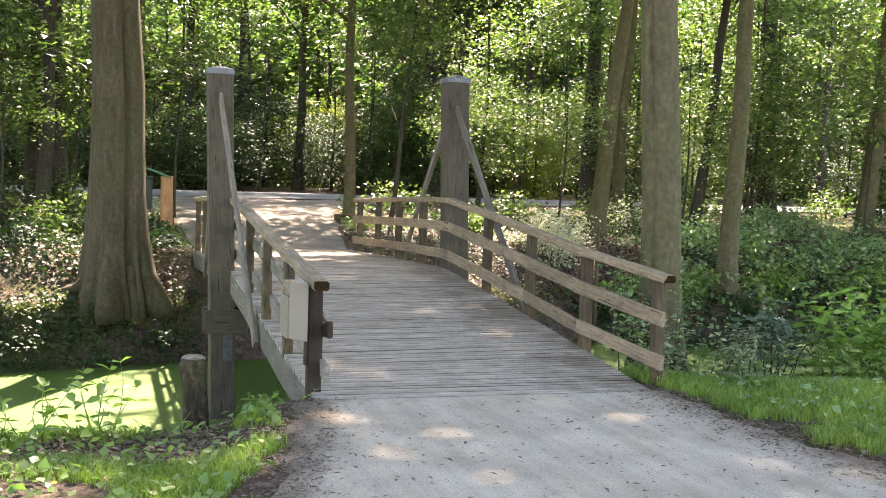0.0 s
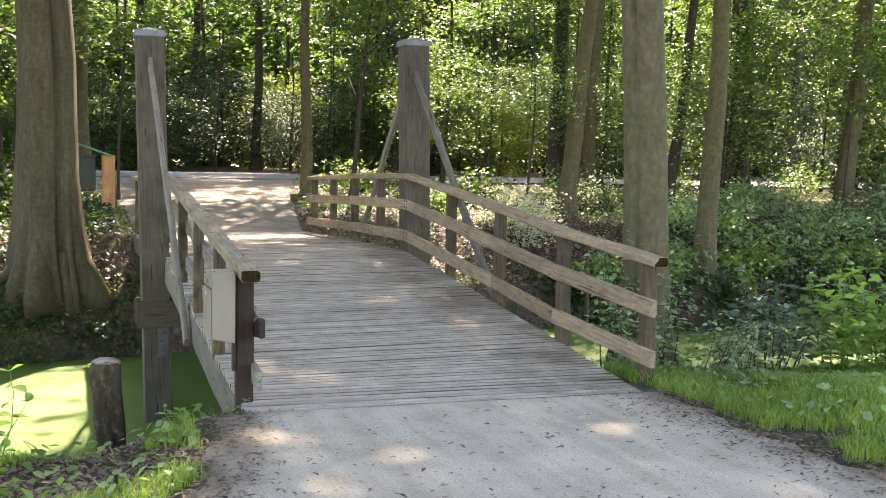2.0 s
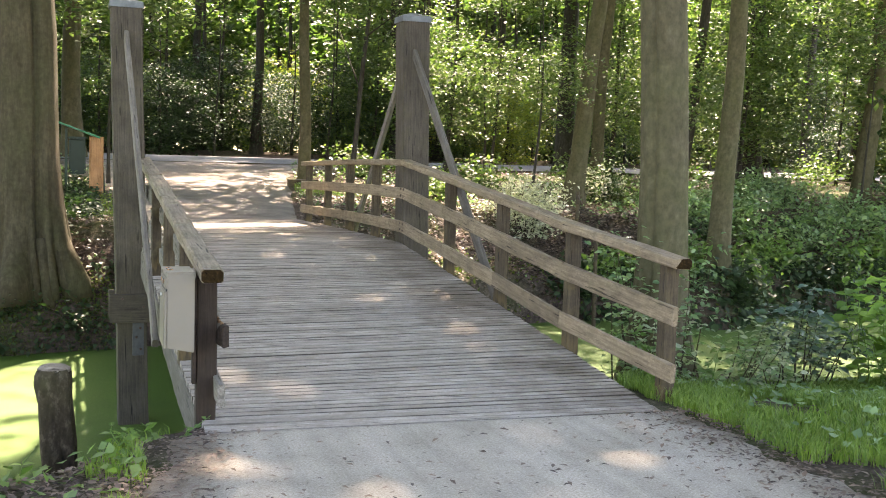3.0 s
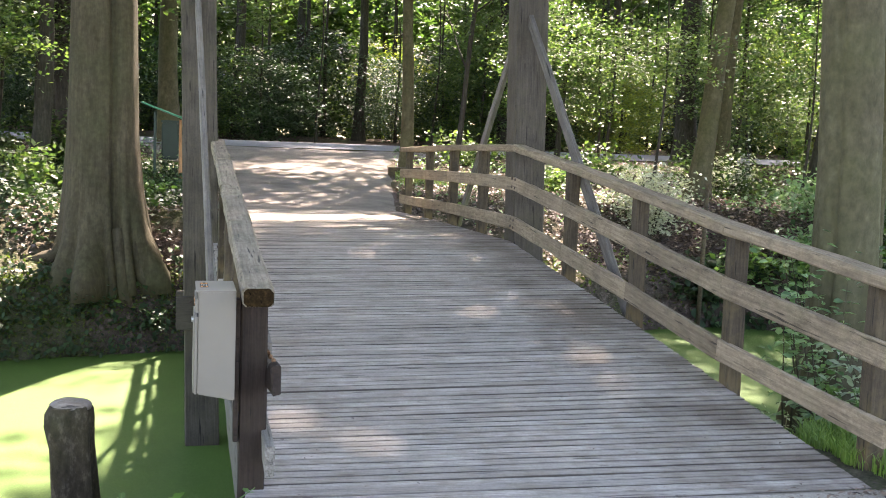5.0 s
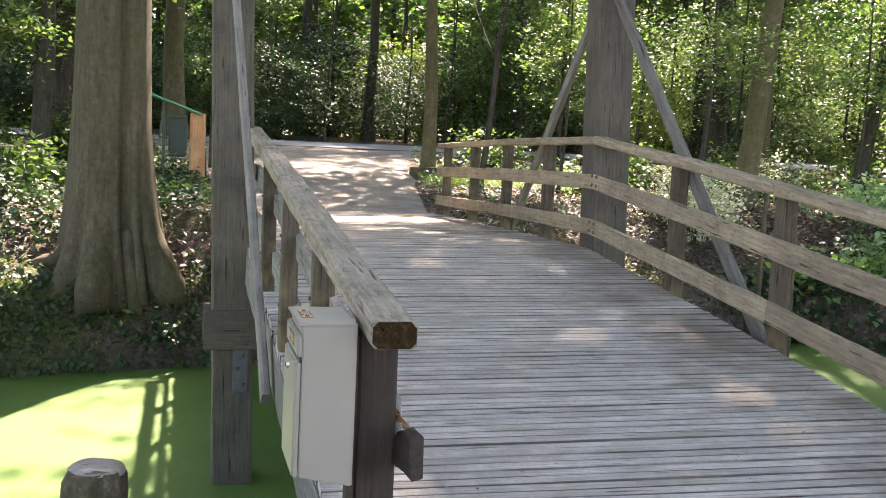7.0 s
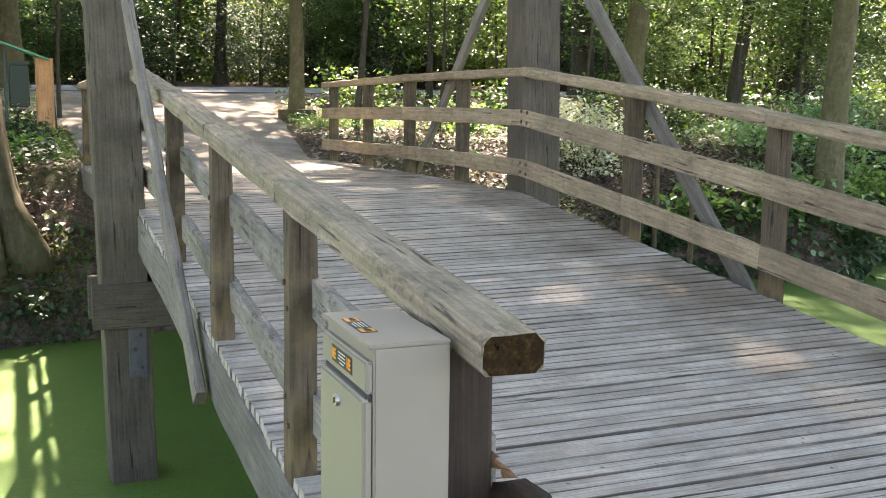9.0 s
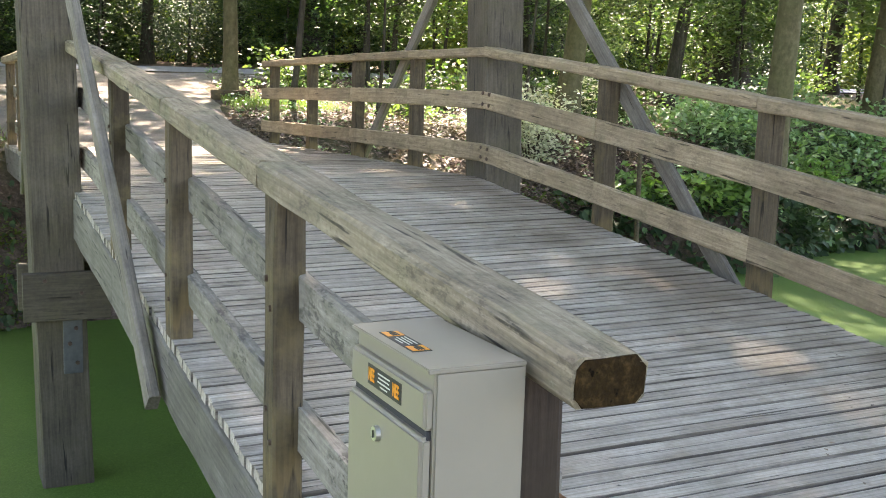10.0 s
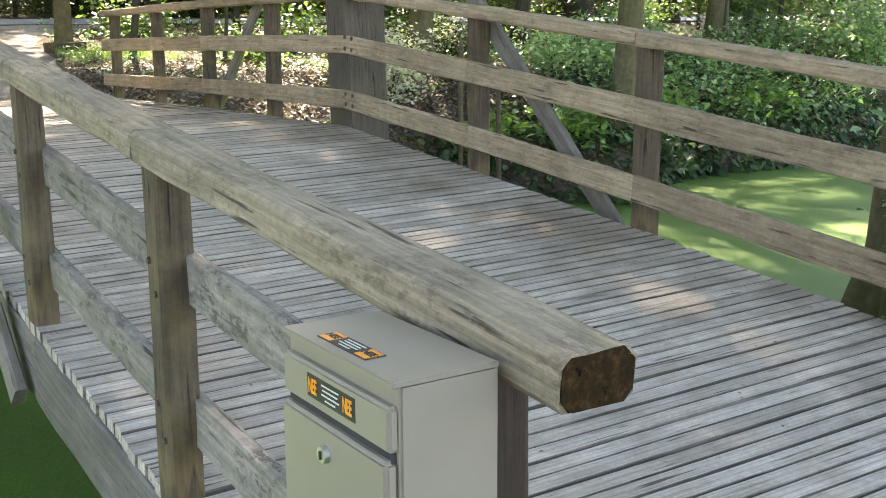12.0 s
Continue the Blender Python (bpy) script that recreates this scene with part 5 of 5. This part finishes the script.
p = np.concatenate([scatter(2500, -1.4, 0.0, 13, 17, dry, 49), scatter(1600, 4.0, 6.0, 17.6, 19.6, dry, 52)])
blades("grass", p, 0.06, 0.18, M_grass, "sunlit grass beside the far path", 50)
p = scatter(700, -3.2, -0.3, -2.5, 0.6, lambda x, y: dry(x, y) and x < path_left(min(y, 0)), 51)
p[:, 2] += rng.uniform(0.03, 0.12, len(p))
stuff("weeds", p, rng.uniform(0.05, 0.10, len(p)), M_herb, "broad-leaved weeds in the grass", "plants", 0.4, 0.8)
p = scatter(900, 3.0, 7.0, -2.5, 1.6, lambda x, y: dry(x, y) and x > path_right(min(y, 0)) + 0.2, 53)
p[:, 2] += rng.uniform(0.03, 0.12, len(p))
stuff("weeds", p, rng.uniform(0.04, 0.09, len(p)), M_shrub, "broad-leaved weeds in the grass", "plants", 0.4, 0.8)
p = scatter(1600, -1.6, 0.0, -4.5, 0.1, lambda x, y: abs(x - path_left(min(y, 0))) < 0.35, 54)
p[:, 2] += 0.025
stuff("leaf_litter", p, rng.uniform(0.015, 0.05, len(p)), M_litter, "leaf scraps and bark along the path edge", "leaves", 0.2, 0.5)
p = scatter(1600, 2.7, 3.9, -4.5, 0.1, lambda x, y: abs(x - path_right(min(y, 0))) < 0.35, 55)
p[:, 2] += 0.025
stuff("leaf_litter", p, rng.uniform(0.015, 0.05, len(p)), M_litter, "leaf scraps and bark along the path edge", "leaves", 0.2, 0.5)


p = scatter(2600, -2.2, -0.25, -1.1, 0.3, lambda x, y: dry(x, y) and x < path_left(min(y, 0)) + 0.1, 57)
p[:, 2] += 0.012 + rng.uniform(0, 0.025, len(p))
stuff("leaf_litter", p, rng.uniform(0.025, 0.06, len(p)), M_litter, "brown fallen leaves at the top of the bank", "leaves", 0.3)


# ---- old stakes with a slack wire on the far bank ----
for x, y, top, lx in ((8.126, 12.40, 1.05, 0.03), (8.05, 11.3, 0.52, -0.04)):
    st = thing("stake", (x, y, ground_z(x, y)), "thin weathered wooden stake leaning on the bank", "stake", "stakes on the bank")
    bm = bmesh.new()
    zg = ground_z(x, y)
    tube_mesh(bm, [(x, y, zg - 0.2), (x + lx * 0.5, y, (zg + top) / 2), (x + lx, y, top)], [0.04, 0.037, 0.03], 8, 0.25)
    part("shaft", bm, M_post, st)
wire = thing("wire", (8.1, 12.4, 0.95), "slack rusty wire between two stakes", "wire")
bm = bmesh.new()
tube_mesh(bm, [(8.15, 12.40, 1.0), (8.13, 12.0, 0.72), (8.07, 11.6, 0.53), (8.02, 11.3, 0.46)], [0.006] * 4, 5)
part("strand", bm, M_bolt, wire)


# ---- things by the road ----
lect = thing("information_lectern", (-0.3, 16.8, ground_z(-0.3, 16.8)), "sloping green information lectern with orange timber board", "sign")
zg = ground_z(-0.3, 16.8)
timber("board", (-0.28, 16.85, zg), (-0.28, 16.85, 1.80), 0.27, 0.09, M_sign, lect, "orange larch board", up=(0, 1, 0), bev=0.035)
timber("leg", (-0.12, 17.0, zg), (-0.16, 17.0, 1.2), 0.05, 0.05, M_darkgreen, lect, "", up=(0, 1, 0))
timber("leg", (-0.85, 16.9, zg), (-0.85, 16.9, 1.95), 0.05, 0.05, M_darkgreen, lect, "", up=(0, 1, 0))
timber("panel", (-1.10, 16.9, 2.10), (-0.22, 16.9, 1.78), 0.5, 0.035, M_green, lect, "sloping green panel")
binn = thing("litter_bin", (-0.62, 20.5, ground_z(-0.62, 20.5)), "dark green litter bin beside the path", "bin")
zb = ground_z(-0.62, 20.5)
part("body", box_mesh(0.36, 0.36, 0.8, 0.03, 3), M_darkgreen, binn, "", Matrix.Translation((-0.62, 20.5, zb + 0.45)))
part("lid", box_mesh(0.40, 0.40, 0.05, 0.015, 2), M_darkgreen, binn, "", Matrix.Translation((-0.62, 20.5, zb + 0.875)))
blk = thing("timber_block", (4.35, 19.4, ground_z(4.35, 19.4)), "low weathered timber block at the foot of the tree", "block")
timber("block", (4.05, 19.4, ground_z(4.35, 19.4) + 0.09), (4.75, 19.4, ground_z(4.35, 19.4) + 0.09), 0.22, 0.2, M_post, blk)


# ---- deck boards ----
PITCH = 0.0745
n_boards = int(12.36 / PITCH)
board_meshes = []
for k in range(6):
    bm = timber_mesh(2.93, 0.0655, 0.05, 300 + k, 0.0025, 0.0018, 6)
    me = bpy.data.meshes.new("deck_board")
    bm.to_mesh(me)
    bm.free()
    me.materials.append(M_deck)
    board_meshes.append(me)
for k in range(n_boards):
    y = 0.045 + k * PITCH + (0.0012 if k % 2 else -0.0012) + rnd.uniform(-0.0014, 0.0014)
    jit = rnd.uniform(-0.005, 0.005)
    m = along((-0.038 + jit, y, zl(y) - 0.025 + rnd.uniform(-0.003, 0.003)), (2.892 + jit, y, zr(y) - 0.025 + rnd.uniform(-0.003, 0.003)))
    slope = math.atan2(zl(min(y + 0.1, 12.6)) - zl(y - 0.1), 0.2)
    part("deck_board", board_meshes[k % 6], None, bridge, "", m @ pose(0, 0, 0, math.degrees(slope), 0, 0))

p = np.column_stack([1.45 + 1.4 * np.sign(rng.uniform(-0.6, 1, 900)) * rng.uniform(0, 1, 900) ** 0.5, rng.uniform(0.1, 11.5, 900), np.zeros(900)])
p[:, 2] = [zl(y) + (zr(y) - zl(y)) * x / 2.9 + 0.005 for x, y in p[:, :2]]
stuff("deck_debris", p, rng.uniform(0.008, 0.024, len(p)), M_litter, "small leaf scraps and seeds on the deck", "leaves", 0.12, 0.55)
